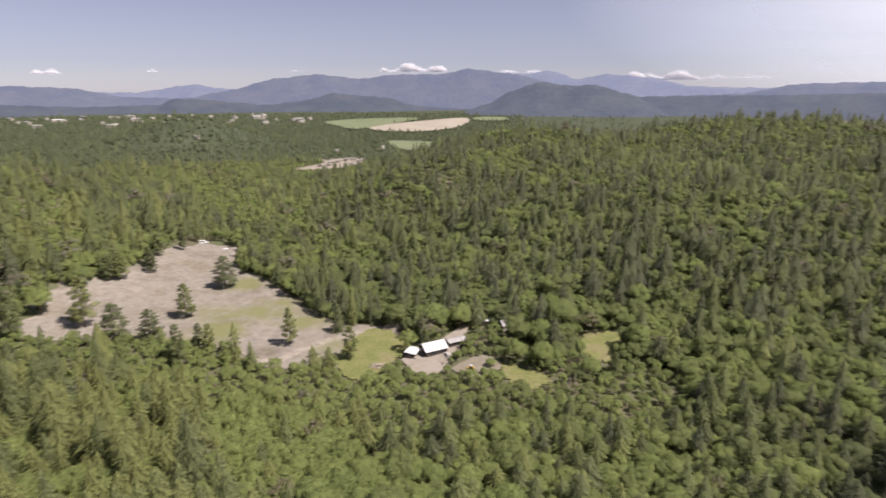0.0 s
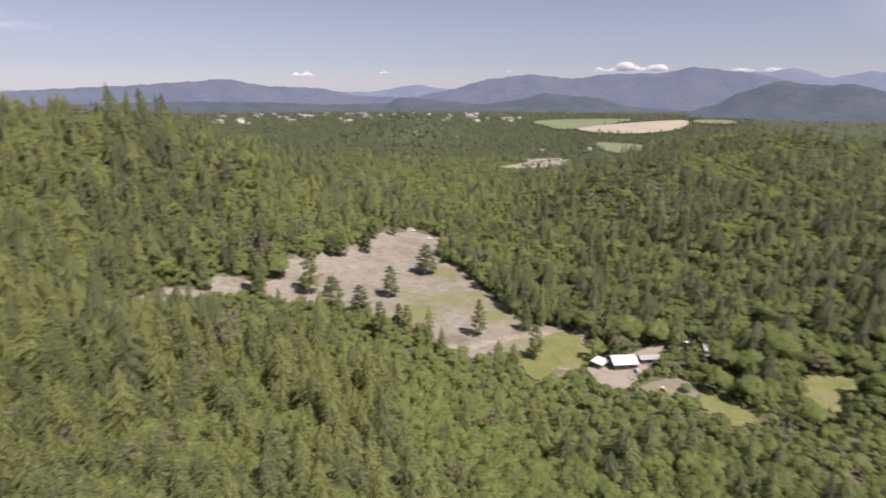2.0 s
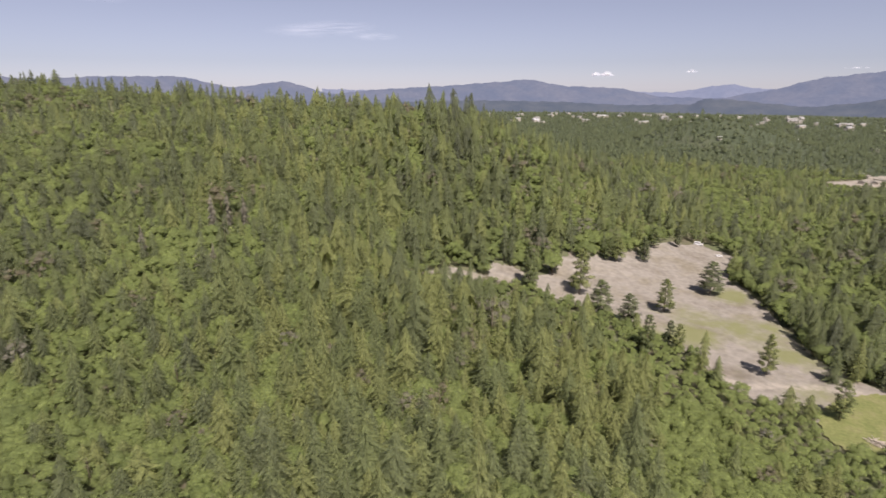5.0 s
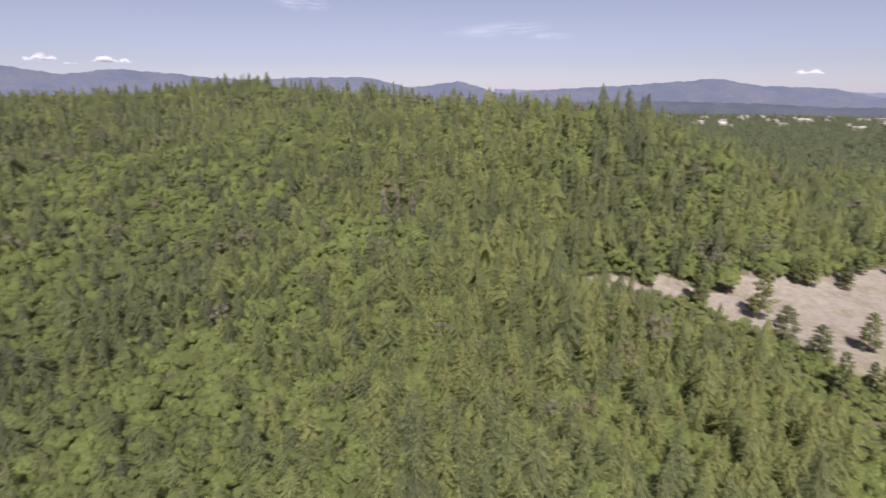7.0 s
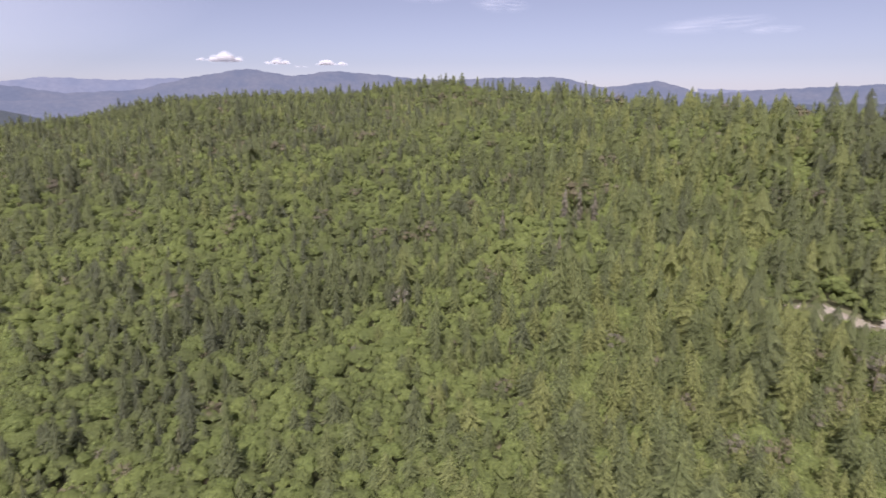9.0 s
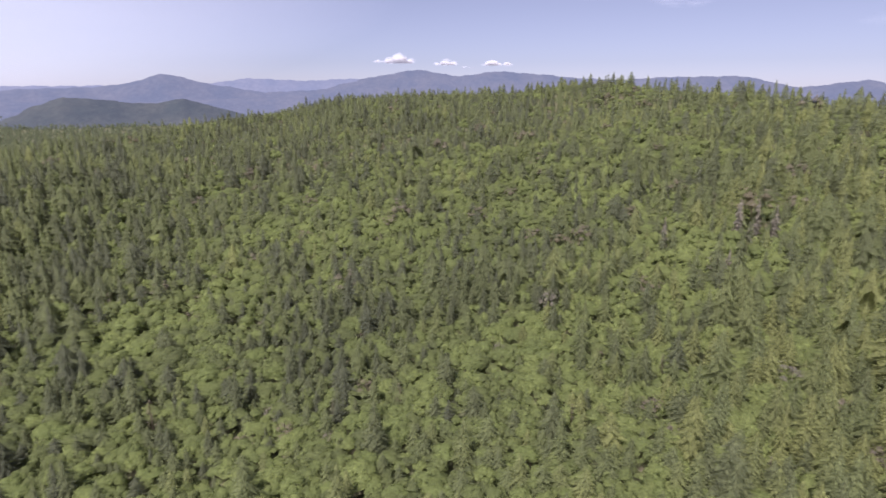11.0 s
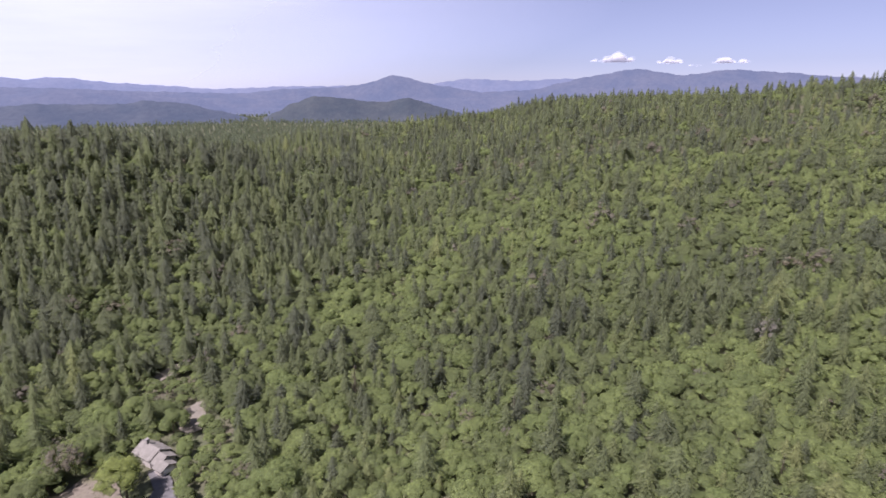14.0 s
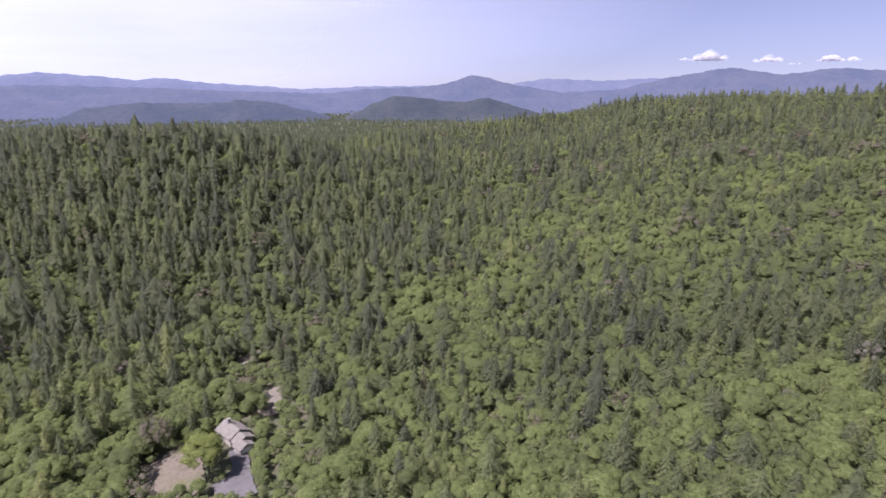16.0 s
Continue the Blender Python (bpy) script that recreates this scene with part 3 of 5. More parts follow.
def kinds(x, y):
    """0 fir, 1 pine, 2 oak, 3 dead, from the lie of the land."""
    d, az = np.hypot(x, y), np.degrees(np.arctan2(-x, y))
    az = np.where(az < -100, az + 360, az)
    f = np.interp(az, [-45, -20, 0, 12, 25, 45, 62, 75, 90, 110, 126, 140, 175], [0.46, 0.44, 0.48, 0.50, 0.42, 0.55, 0.74, 0.64, 0.60, 0.58, 0.68, 1.0, 1.05])
    f = np.where((d < 235) & (az < 38), np.interp(az, [-20, 4, 14, 24, 38], [0.48, 0.48, 0.44, 0.56, 0.62]), f)
    f = np.where((d < 275) & (az > 120), 0.42, f)
    f = np.where((d < 250) & (az > 70) & (az < 120), 0.62, f)
    f = np.where((d > 440) & (az > 60) & (az < 130), np.interp(az, [60, 85, 95, 130], [0.66, 0.62, 0.85, 0.95]), f)
    f = np.clip(0.88 * f + 0.42 * wave(x, y, 75, 1.0) + 0.24 * wave(x, y, 30, 2.0), 0.03, 0.97)
    u, v = rng.random(len(x)), rng.random(len(x))
    k = np.where(u < f, np.where(v < np.interp(az, [-45, 10, 40, 60, 125, 140, 175], [0.35, 0.4, 0.5, 0.65, 0.55, 0.6, 0.6]), 0, 1), 2)
    k = np.where(low_growth(x, y), 2, k)
    return np.where(rng.random(len(x)) < np.where(f > 0.9, 0.005, np.where(az < 12, 0.005, 0.013 + 0.045 * (wave(x, y, 55, 4.0) > 0.5))), 3, k)


def tall(x, y, k):
    az = np.degrees(np.arctan2(-x, y))
    big = np.interp(np.where(az < -100, az + 360, az), [-45, 8, 20, 40, 55, 80, 120, 138, 175], [0.5, 0.45, 0.3, 0.35, 0.45, 0.28, 0.25, 0.55, 0.6]) * np.interp(np.hypot(x, y), [140, 260], [0.6, 1.0])
    small = np.where((az > 74) & (az < 128), 0.86, 1.0)
    stand = np.where((az > 24) & (az < 76), np.where(np.hypot(x, y) < 270, 1.5, np.where(height(x, y) < 74, 1.28, 1.0)), np.where((az >= 76) & (az < 118) & (np.hypot(x, y) < 260), 1.22, 1.0))
    near = np.interp(np.hypot(x, y), [150, 300], [0.74, 1.0])
    h = np.where(k == 2, rng.normal(8.4, 2.1, len(x)) * np.interp(np.hypot(x, y), [160, 300], [0.84, 1.0]), np.where(rng.random(len(x)) < big, rng.normal(19.0, 3.0, len(x)), rng.normal(12.0, 2.6, len(x))) * np.where(rng.random(len(x)) < 0.1, 1.12, 1.0) * stand * near) * small
    h = np.where((k < 2) & (height(x, y) > 78) & (rng.random(len(x)) < 0.3), h * 1.28, h)
    h = np.where(low_growth(x, y), h * 0.56, h)
    return np.clip(np.where(k == 3, h * 0.8, h), 4.5, 34)


def slope_light_tint(x, y):
    """Dark firs, pale oaks, plus each slope's light and haze put into the tint."""
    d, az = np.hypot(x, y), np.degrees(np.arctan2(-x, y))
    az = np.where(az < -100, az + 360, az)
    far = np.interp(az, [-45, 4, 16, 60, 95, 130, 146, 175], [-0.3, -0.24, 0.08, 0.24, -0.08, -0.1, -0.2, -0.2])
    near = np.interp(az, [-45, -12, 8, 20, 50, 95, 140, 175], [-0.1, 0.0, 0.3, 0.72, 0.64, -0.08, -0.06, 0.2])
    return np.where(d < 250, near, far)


def grow(name, x, y, k, h, lod, label, bush=None):
    """All trees of a stretch in one mesh."""
    sets = [FIR_LOD[lod], PINE_LOD[lod], OAK_LOD[lod], BARE_LOD[lod]]
    if bush is not None:
        sets[2] = BUSH_LOD[bush]
    z = height(x, y) + 0.25 * wave(x, y, 40)
    V, T, W, G, N, n = [], [], [], [], [], 0
    rot, pick, tint = rng.random(len(x)) * 6.283, rng.random(len(x)), np.clip(rng.beta(1.3, 1.3, len(x)) + slope_light_tint(x, y) + np.where(k == 2, 0.2, -0.08) + 0.2 * wave(x, y, 90, 5.0) + 0.14 * wave(x, y, 34, 6.0), 0, 1)
    wide = np.where(k == 2, rng.uniform(0.85, 1.3, len(x)), rng.uniform(0.82, 1.2, len(x)) * np.interp(h, [8, 20], [1.45, 1.0]))
    for kind in range(4):
        for c, crown in enumerate(sets[kind]):
            sel = np.nonzero((k == kind) & ((pick * len(sets[kind])).astype(int) == c))[0]
            if not len(sel):
                continue
            pieces = [(*crown, kind)]
            if lod < 2 and bush is None:
                pieces.append((*((OAK_STEM if kind == 2 else FIR_STEM) if lod == 0 else (OAK_STEM_LOW if kind == 2 else STEM_LOW)), 4))
            for pv, pt, pn, mi in pieces:
                co, si = np.cos(rot[sel])[:, None], np.sin(rot[sel])[:, None]
                hw = (h[sel] * wide[sel])[:, None]
                vx = (pv[:, 0] * co - pv[:, 1] * si) * hw + x[sel][:, None]
                vy = (pv[:, 0] * si + pv[:, 1] * co) * hw + y[sel][:, None]
                vz = pv[:, 2] * h[sel][:, None] + z[sel][:, None]
                N.append(np.stack([pn[:, 0] * co - pn[:, 1] * si, pn[:, 0] * si + pn[:, 1] * co, np.repeat(pn[None, :, 2], len(sel), 0)], -1).reshape(-1, 3))
                V.append(np.stack([vx, vy, vz], -1).reshape(-1, 3))
                T.append((pt[None] + (np.arange(len(sel)) * len(pv))[:, None, None]).reshape(-1, 3) + n)
                W.append(np.full(len(sel) * len(pt), mi))
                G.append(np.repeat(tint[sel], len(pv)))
                n += len(sel) * len(pv)
    mats = [M_FIR, M_FIR, M_OAK, M_DRY, M_BARK] if lod < 3 else [M_FAR, M_FAR, M_FAR, M_FAR, M_BARK]
    ob = new(name, mesh_of(name, np.concatenate(V), np.concatenate(T), mats, np.concatenate(G), np.concatenate(W), normals=np.concatenate(N)))
    return tagged(ob, label, "woods", kind="stuff")


# single trees: the ones on the nearest slopes
def tree_kind(name, crown, trunk, leaf, label):
    base = new(name)
    for pname, (v, t, n), m in (("trunk", trunk, M_BARK), ("crown", crown, leaf)):
        ob = new(pname, mesh_of(pname, v, t, m, normals=n))
        ob.parent = base
    return tagged(base, label, "tree", "trees of the wood")


def plant(base, x, y, h, wide, first):
    m = Matrix.LocRotScale((x, y, float(height(x, y)) + 0.25 * float(wave(x, y, 40))), Euler((0, 0, rng.random() * 6.283)), (h * wide, h * wide, h))
    if first:
        base.matrix_basis = m
        return base
    was = base.scale.copy()
    base.scale = (1, 1, 1)
    ob = copy_thing(base, m)
    base.scale = was
    return ob


nx, ny = spread(78, 235, 5.4)
nk = kinds(nx, ny)
nh = tall(nx, ny, nk)
nd = np.hypot(nx, ny)
single = np.zeros(len(nx), bool)
for kind, count in ((0, 210), (1, 120), (2, 280), (3, 34)):
    sel = np.nonzero((nk == kind) & (nd > 100))[0]
    single[sel[np.argsort(nd[sel])][:count]] = True
MODELS = [[tree_kind("fir_tree", c, FIR_STEM, M_FIR1, "tall dense dark green fir with drooping boughs") for c in FIR_FINE],
          [tree_kind("pine_tree", c, FIR_STEM, M_FIR1, "bushy mid-green pine with a rounded top") for c in PINE_DENSE],
          [tree_kind("oak_tree", c, OAK_STEM, M_OAK1, "broad bright green leafy oak with a lobed crown") for c in OAK_FINE],
          [tree_kind("dead_tree", c, FIR_STEM, M_DRY1, "dying grey-brown tree with a thin crown") for c in BARE_LOD[0]]]
used = set()
for i in np.nonzero(single)[0]:
    group = MODELS[nk[i]]
    base = group[int(rng.integers(len(group)))]
    plant(base, float(nx[i]), float(ny[i]), float(nh[i]), float(rng.uniform(0.85, 1.2) * (1 if nk[i] > 1 else np.interp(nh[i], [8, 20], [1.45, 1.0]))), base.name not in used)
    used.add(base.name)

rest = ~single
grow("woods_near", nx[rest], ny[rest], nk[rest], nh[rest], 0, "dense mixed woods of oaks, firs and pines")
x, y = spread(78, 240, 4.3, margin=0.4)
grow("undergrowth", x, y, np.full(len(x), 2), rng.uniform(3.6, 6.8, len(x)) * np.where(low_growth(x, y), 0.45, 1.0), 2, "dense light green bushes between the trees of the woods", 0)
x, y = spread(240, 430, 5.0, margin=0.4)
grow("undergrowth", x, y, np.full(len(x), 2), rng.uniform(4.2, 7.2, len(x)) * np.where(low_growth(x, y), 0.5, 1.0), 2, "green bushes below the woods of the slopes", 1)
x, y = (np.concatenate(q) for q in zip(spread(235, 430, 5.5), spread(430, 525, 6.0, 118, 174)))
k = kinds(x, y)
grow("woods_slopes", x, y, k, tall(x, y, k), 1, "dense mixed woods on the lower slopes")


def faces_away(x, y):
    """Slopes that fall away from the small valley, and the land behind them."""
    d = np.hypot(x, y)
    fx, fy = x / d, y / d
    return (height(x + 25 * fx, y + 25 * fy) < height(x, y) - 1.2) & (height(x - 90 * fx, y - 90 * fy) > height(x, y) + 8)


x, y = (np.concatenate(q) for q in zip(spread(430, 640, 6.6), spread(640, 1000, 7.4)))
far = (np.hypot(x, y) > 525) | (np.degrees(np.arctan2(-x, y)) < 118)
x, y = x[far], y[far]
back = faces_away(x, y)
k = kinds(x, y)
h = tall(x, y, k)
grow("woods_hills", x[~back], y[~back], k[~back], h[~back], 2, "dense mixed woods on the hillsides")
x, y = spread(430, 1000, 13)
back = faces_away(x, y)
x, y = x[back], y[back]
k = kinds(x, y)
grow("woods_back_slopes", x, y, k, tall(x, y, k), 3, "mixed woods on the outer slopes")
x, y = spread(1000, 3300, 14.5)
az = np.degrees(np.arctan2(-x, y))
hidden = (az < -8) | ((az > 56) & (az < 112))
keep = (~hidden | (rng.random(len(x)) < 0.1)) & (az > -22) & ((rng.random(len(x)) < np.interp(np.hypot(x, y), [1500, 2100, 3300], [1, 0.6, 0.3])))
x, y = x[keep], y[keep]
k = kinds(x, y)
grow("woods_plain", x, y, k, tall(x, y, k) * 0.95, 3, "grey-green woods on the far plain")

# the woods go on below the drone and behind it
x, y = spread(1, 78, 9.5)
k = kinds(x, y)
grow("woods_below", x, y, k, np.minimum(tall(x, y, k), 20), 1, "mixed woods on the rise in the middle")
x, y = spread(1, 420, 11.5, -180, -44)
k = kinds(x, y)
grow("woods_around", x, y, k, np.minimum(tall(x, y, k), 20), 3, "mixed woods on the slopes all round")


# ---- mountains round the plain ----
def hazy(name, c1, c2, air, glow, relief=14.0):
    """Far wooded slopes; the haze in between is added as a bluish glow."""
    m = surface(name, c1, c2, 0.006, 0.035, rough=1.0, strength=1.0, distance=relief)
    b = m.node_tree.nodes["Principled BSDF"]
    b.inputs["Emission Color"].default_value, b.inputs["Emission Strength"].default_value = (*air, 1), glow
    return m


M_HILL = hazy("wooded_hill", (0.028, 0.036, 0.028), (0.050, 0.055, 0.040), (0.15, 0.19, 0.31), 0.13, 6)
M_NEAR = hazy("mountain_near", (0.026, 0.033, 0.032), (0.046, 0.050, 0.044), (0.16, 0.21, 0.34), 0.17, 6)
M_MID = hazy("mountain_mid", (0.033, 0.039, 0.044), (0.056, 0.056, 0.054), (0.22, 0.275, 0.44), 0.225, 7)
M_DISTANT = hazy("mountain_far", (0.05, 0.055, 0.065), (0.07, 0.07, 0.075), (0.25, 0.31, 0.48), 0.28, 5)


def mountain_range(dist, knots, mat, label, deep=520, rough=1.0, base=-2.6):
    """A range along the rim of the plain; knots give the bearing and height of its tops and saddles over the horizon, in degrees."""
    kb, ke = np.array(sorted(knots), float).T
    a = np.arange(kb[0], kb[-1] + 0.21, 0.2)
    i = np.clip(np.searchsorted(kb, a, "right") - 1, 0, len(kb) - 2)
    f = (a - kb[i]) / (kb[i + 1] - kb[i])
    f = 0.5 * f + 0.5 * (f * f * (3 - 2 * f))
    line = ke[i] * (1 - f) + ke[i + 1] * f
    crag = rough * 0.028 * (np.sin(a * 3.1 + dist) + 0.7 * np.sin(a * 6.7) + 0.5 * np.sin(a * 13.3 + 1))
    u = np.linspace(-1, 1, 19)
    A, U = np.meshgrid(a, u, indexing="ij")
    D = dist + U * deep
    X, Y = -np.sin(np.radians(A)) * D, np.cos(np.radians(A)) * D
    spur = wave(X, Y, 700, dist) + 0.4 * wave(X, Y, 260, dist + 1)
    rise = np.clip(1 - np.abs(U), 0, 1)
    rise = np.clip(rise ** 1.15 + 0.16 * spur * rise * (1 - rise) * 4 * 0.6, 0, 1)
    low = 120 + dist * math.tan(radians(base))
    high = 120 + dist * np.tan(np.radians(line[:, None] + crag[:, None] * rise ** 6))
    Z = low + (high - low) * rise - 6 * (1 - rise)
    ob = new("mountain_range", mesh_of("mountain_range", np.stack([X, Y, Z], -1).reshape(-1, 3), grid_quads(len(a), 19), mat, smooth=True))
    return tagged(ob, label, "mountain", kind="structure")


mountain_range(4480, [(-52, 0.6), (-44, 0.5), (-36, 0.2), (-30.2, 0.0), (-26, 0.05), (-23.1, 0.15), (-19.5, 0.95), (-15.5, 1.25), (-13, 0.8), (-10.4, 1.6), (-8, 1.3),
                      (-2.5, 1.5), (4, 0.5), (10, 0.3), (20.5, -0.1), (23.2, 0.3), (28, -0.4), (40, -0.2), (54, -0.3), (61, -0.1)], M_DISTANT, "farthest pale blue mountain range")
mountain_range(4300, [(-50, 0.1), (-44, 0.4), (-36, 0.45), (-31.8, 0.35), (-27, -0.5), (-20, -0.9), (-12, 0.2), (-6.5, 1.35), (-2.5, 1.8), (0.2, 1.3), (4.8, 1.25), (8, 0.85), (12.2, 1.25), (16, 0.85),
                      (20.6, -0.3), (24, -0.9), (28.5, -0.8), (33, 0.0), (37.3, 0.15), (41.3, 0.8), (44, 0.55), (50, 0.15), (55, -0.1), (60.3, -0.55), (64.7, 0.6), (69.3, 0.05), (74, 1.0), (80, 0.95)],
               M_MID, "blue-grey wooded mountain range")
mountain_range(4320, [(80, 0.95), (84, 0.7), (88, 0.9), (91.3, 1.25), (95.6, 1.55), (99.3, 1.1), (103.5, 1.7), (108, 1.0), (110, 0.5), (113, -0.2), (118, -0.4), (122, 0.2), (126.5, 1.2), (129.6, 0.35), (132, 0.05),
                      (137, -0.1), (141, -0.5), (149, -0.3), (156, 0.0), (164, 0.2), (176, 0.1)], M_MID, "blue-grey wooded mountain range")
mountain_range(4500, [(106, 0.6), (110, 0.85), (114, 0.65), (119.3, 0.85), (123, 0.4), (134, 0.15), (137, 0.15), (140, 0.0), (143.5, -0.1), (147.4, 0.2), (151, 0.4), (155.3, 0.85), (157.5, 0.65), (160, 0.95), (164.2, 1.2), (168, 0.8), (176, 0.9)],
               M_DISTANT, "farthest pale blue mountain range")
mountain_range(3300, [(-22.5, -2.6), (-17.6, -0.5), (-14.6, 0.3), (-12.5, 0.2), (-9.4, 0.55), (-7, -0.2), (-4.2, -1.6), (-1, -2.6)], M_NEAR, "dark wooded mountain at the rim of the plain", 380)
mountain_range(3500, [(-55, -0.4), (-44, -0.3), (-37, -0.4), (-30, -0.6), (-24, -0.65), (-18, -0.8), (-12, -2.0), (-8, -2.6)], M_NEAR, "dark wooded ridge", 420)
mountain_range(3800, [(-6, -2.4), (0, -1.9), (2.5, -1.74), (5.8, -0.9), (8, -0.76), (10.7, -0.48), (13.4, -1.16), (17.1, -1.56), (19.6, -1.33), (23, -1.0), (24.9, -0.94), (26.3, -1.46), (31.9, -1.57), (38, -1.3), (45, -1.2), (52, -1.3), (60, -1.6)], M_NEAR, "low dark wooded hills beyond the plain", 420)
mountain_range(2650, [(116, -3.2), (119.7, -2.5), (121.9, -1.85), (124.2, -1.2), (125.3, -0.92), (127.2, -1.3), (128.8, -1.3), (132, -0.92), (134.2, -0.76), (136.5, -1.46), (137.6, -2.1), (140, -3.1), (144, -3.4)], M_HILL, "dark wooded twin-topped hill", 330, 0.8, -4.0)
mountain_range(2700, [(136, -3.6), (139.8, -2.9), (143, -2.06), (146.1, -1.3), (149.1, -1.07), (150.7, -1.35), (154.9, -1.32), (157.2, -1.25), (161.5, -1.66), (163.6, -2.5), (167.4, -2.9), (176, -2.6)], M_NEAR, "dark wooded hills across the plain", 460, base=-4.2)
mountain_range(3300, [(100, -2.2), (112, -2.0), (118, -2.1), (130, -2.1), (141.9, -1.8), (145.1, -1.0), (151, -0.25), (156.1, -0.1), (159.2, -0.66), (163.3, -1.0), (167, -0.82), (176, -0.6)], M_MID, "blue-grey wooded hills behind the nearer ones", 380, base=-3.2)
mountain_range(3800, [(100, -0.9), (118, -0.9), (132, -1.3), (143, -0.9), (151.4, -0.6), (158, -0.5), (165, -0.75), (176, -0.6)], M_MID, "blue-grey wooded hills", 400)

# ---- clouds ----
M_CLOUD, cn, cl, cb = material("cloud")
cb.inputs["Base Color"].default_value, cb.inputs["Roughness"].default_value = (0.9, 0.9, 0.92, 1), 1.0
# faint own glow, standing in for light scattered within the cloud
cb.inputs["Emission Color"].default_value, cb.inputs["Emission Strength"].default_value = (0.86, 0.87, 0.95, 1), 0.10
cb.inputs["Alpha"].default_value = 0.13


def cumulus(az, el, wide, tall_, lumps, seed):
    """A small fair-weather cloud: a flat-based heap of soft lumps."""
    r2 = np.random.default_rng(seed)
    d, pieces = 4700.0, []
    w, h = d * math.tan(radians(wide)), d * math.tan(radians(tall_))
    for k in range(lumps * 3):
        s_ = r2.uniform(-0.5, 0.5)
        size = h * r2.uniform(0.16, 0.62) * (1 - 0.9 * abs(s_)) * (0.75 + 0.35 * math.sin(s_ * 13 + seed))
        bm = bmesh.new()
        bmesh.ops.create_icosphere(bm, subdivisions=2, radius=1)
        v = np.array([p.co for p in bm.verts])
        t = np.array([[q.index for q in f.verts] for f in bm.faces])
        bm.free()
        v = v * (1 + 0.16 * np.sin(v[:, :1] * 5 + k) * np.sin(v[:, 1:2] * 6 + 2 * k)) * (size * 1.15, size * 1.2, size * 0.9)
        v[:, 2] = np.where(v[:, 2] < 0, v[:, 2] * 0.35, v[:, 2])
        pieces.append((v + (s_ * w, r2.uniform(-30, 30), size * r2.uniform(0.1, 0.5)), t))
    v, t = join(pieces)
    ob = new("backdrop_cloud", mesh_of("cloud", v, t, M_CLOUD, smooth=True))
    ob.matrix_world = pose(-math.sin(radians(az)) * d, math.cos(radians(az)) * d, 120 + d * math.tan(radians(el)), 0, 0, az)
    return tagged(ob, "small white fair-weather cloud with a flat base", "cloud", "clouds over the mountains", "structure")


for n_, row in enumerate([(34, 1.1, 2.2, 0.6, 10), (26.4, 1.35, 0.8, 0.3, 5), (14.2, 1.5, 1.6, 0.18, 6), (2.8, 1.5, 6.0, 1.25, 26), (-7.2, 1.4, 5.5, 0.5, 16), (-20.5, 0.7, 8.0, 1.25, 30), (-27, 0.8, 6.0, 0.6, 16),
                          (105.2, 2.3, 2.4, 1.15, 14), (107.2, 2.4, 0.9, 0.4, 6), (100.6, 2.15, 2.0, 0.75, 10), (95.7, 2.1, 3.0, 0.8, 13), (98.5, 1.9, 1.2, 0.25, 5)]):
    cumulus(*row, n_)

M_CIRRUS, cn, cl, cb = material("cirrus")
cb.inputs["Base Color"].default_value, cb.inputs["Roughness"].default_value = (0.9, 0.9, 0.93, 1), 1.0
# glow added so that the wisps look sunlit
cb.inputs["Emission Color"].default_value, cb.inputs["Emission Strength"].default_value = (0.9, 0.9, 0.98, 1), 0.24
streak = noise_node(cn, cl, 1.0, 6, "Generated", 0.55, (2.5, 1.0, 7.0))
tc = cn.new("ShaderNodeTexCoord")
ball = cn.new("ShaderNodeTexGradient")
ball.gradient_type = "SPHERICAL"
mp = cn.new("ShaderNodeMapping")
mp.inputs["Location"].default_value, mp.inputs["Scale"].default_value = (-1, 0, -1), (2, 0, 2)
cl.new(tc.outputs["Generated"], mp.inputs["Vector"])
cl.new(mp.outputs["Vector"], ball.inputs["Vector"])
thin = ramp(cn, cl, streak.outputs["Fac"], [(0.36, (0, 0, 0)), (0.72, (0.22, 0.22, 0.22))])
cl.new(blend(cn, cl, 1.0, thin, ball.outputs["Color"], "MULTIPLY"), cb.inputs["Alpha"])


def cirrus(az, el, wide, tall_, slant, mat=M_CIRRUS):
    d = 4750.0
    u, v = np.meshgrid(np.linspace(-0.5, 0.5, 24), np.linspace(-0.5, 0.5, 8), indexing="ij")
    turn = u * radians(wide)
    p = np.stack([d * np.sin(turn), d * np.cos(turn) - d, d * v * radians(tall_)], -1).reshape(-1, 3)
    ob = new("backdrop_cloud_veil", mesh_of("cloud_veil", p, grid_quads(24, 8), mat, smooth=True))
    ob.matrix_world = pose(-math.sin(radians(az)) * d, math.cos(radians(az)) * d, 120 + d * math.tan(radians(el)), 0, slant, az)
    return tagged(ob, "thin white high cloud with its own glow added", "cloud", "high wisps", "structure")


# Thin high veil, with added glow for the sky's brightening towards the sun
M_GLOW_VEIL = M_CIRRUS.copy()
M_GLOW_VEIL.name = "high_veil"
for node in M_GLOW_VEIL.node_tree.nodes:
    if node.type == "VALTORGB":
        node.color_ramp.elements[0].position, node.color_ramp.elements[0].color = 0.1, (0.6, 0.6, 0.6, 1)
        node.color_ramp.elements[1].color = (1, 1, 1, 1)
veil = M_GLOW_VEIL.node_tree.nodes["Principled BSDF"]
veil.inputs["Emission Color"].default_value, veil.inputs["Emission Strength"].default_value = (0.92, 0.96, 0.97, 1), 0.43
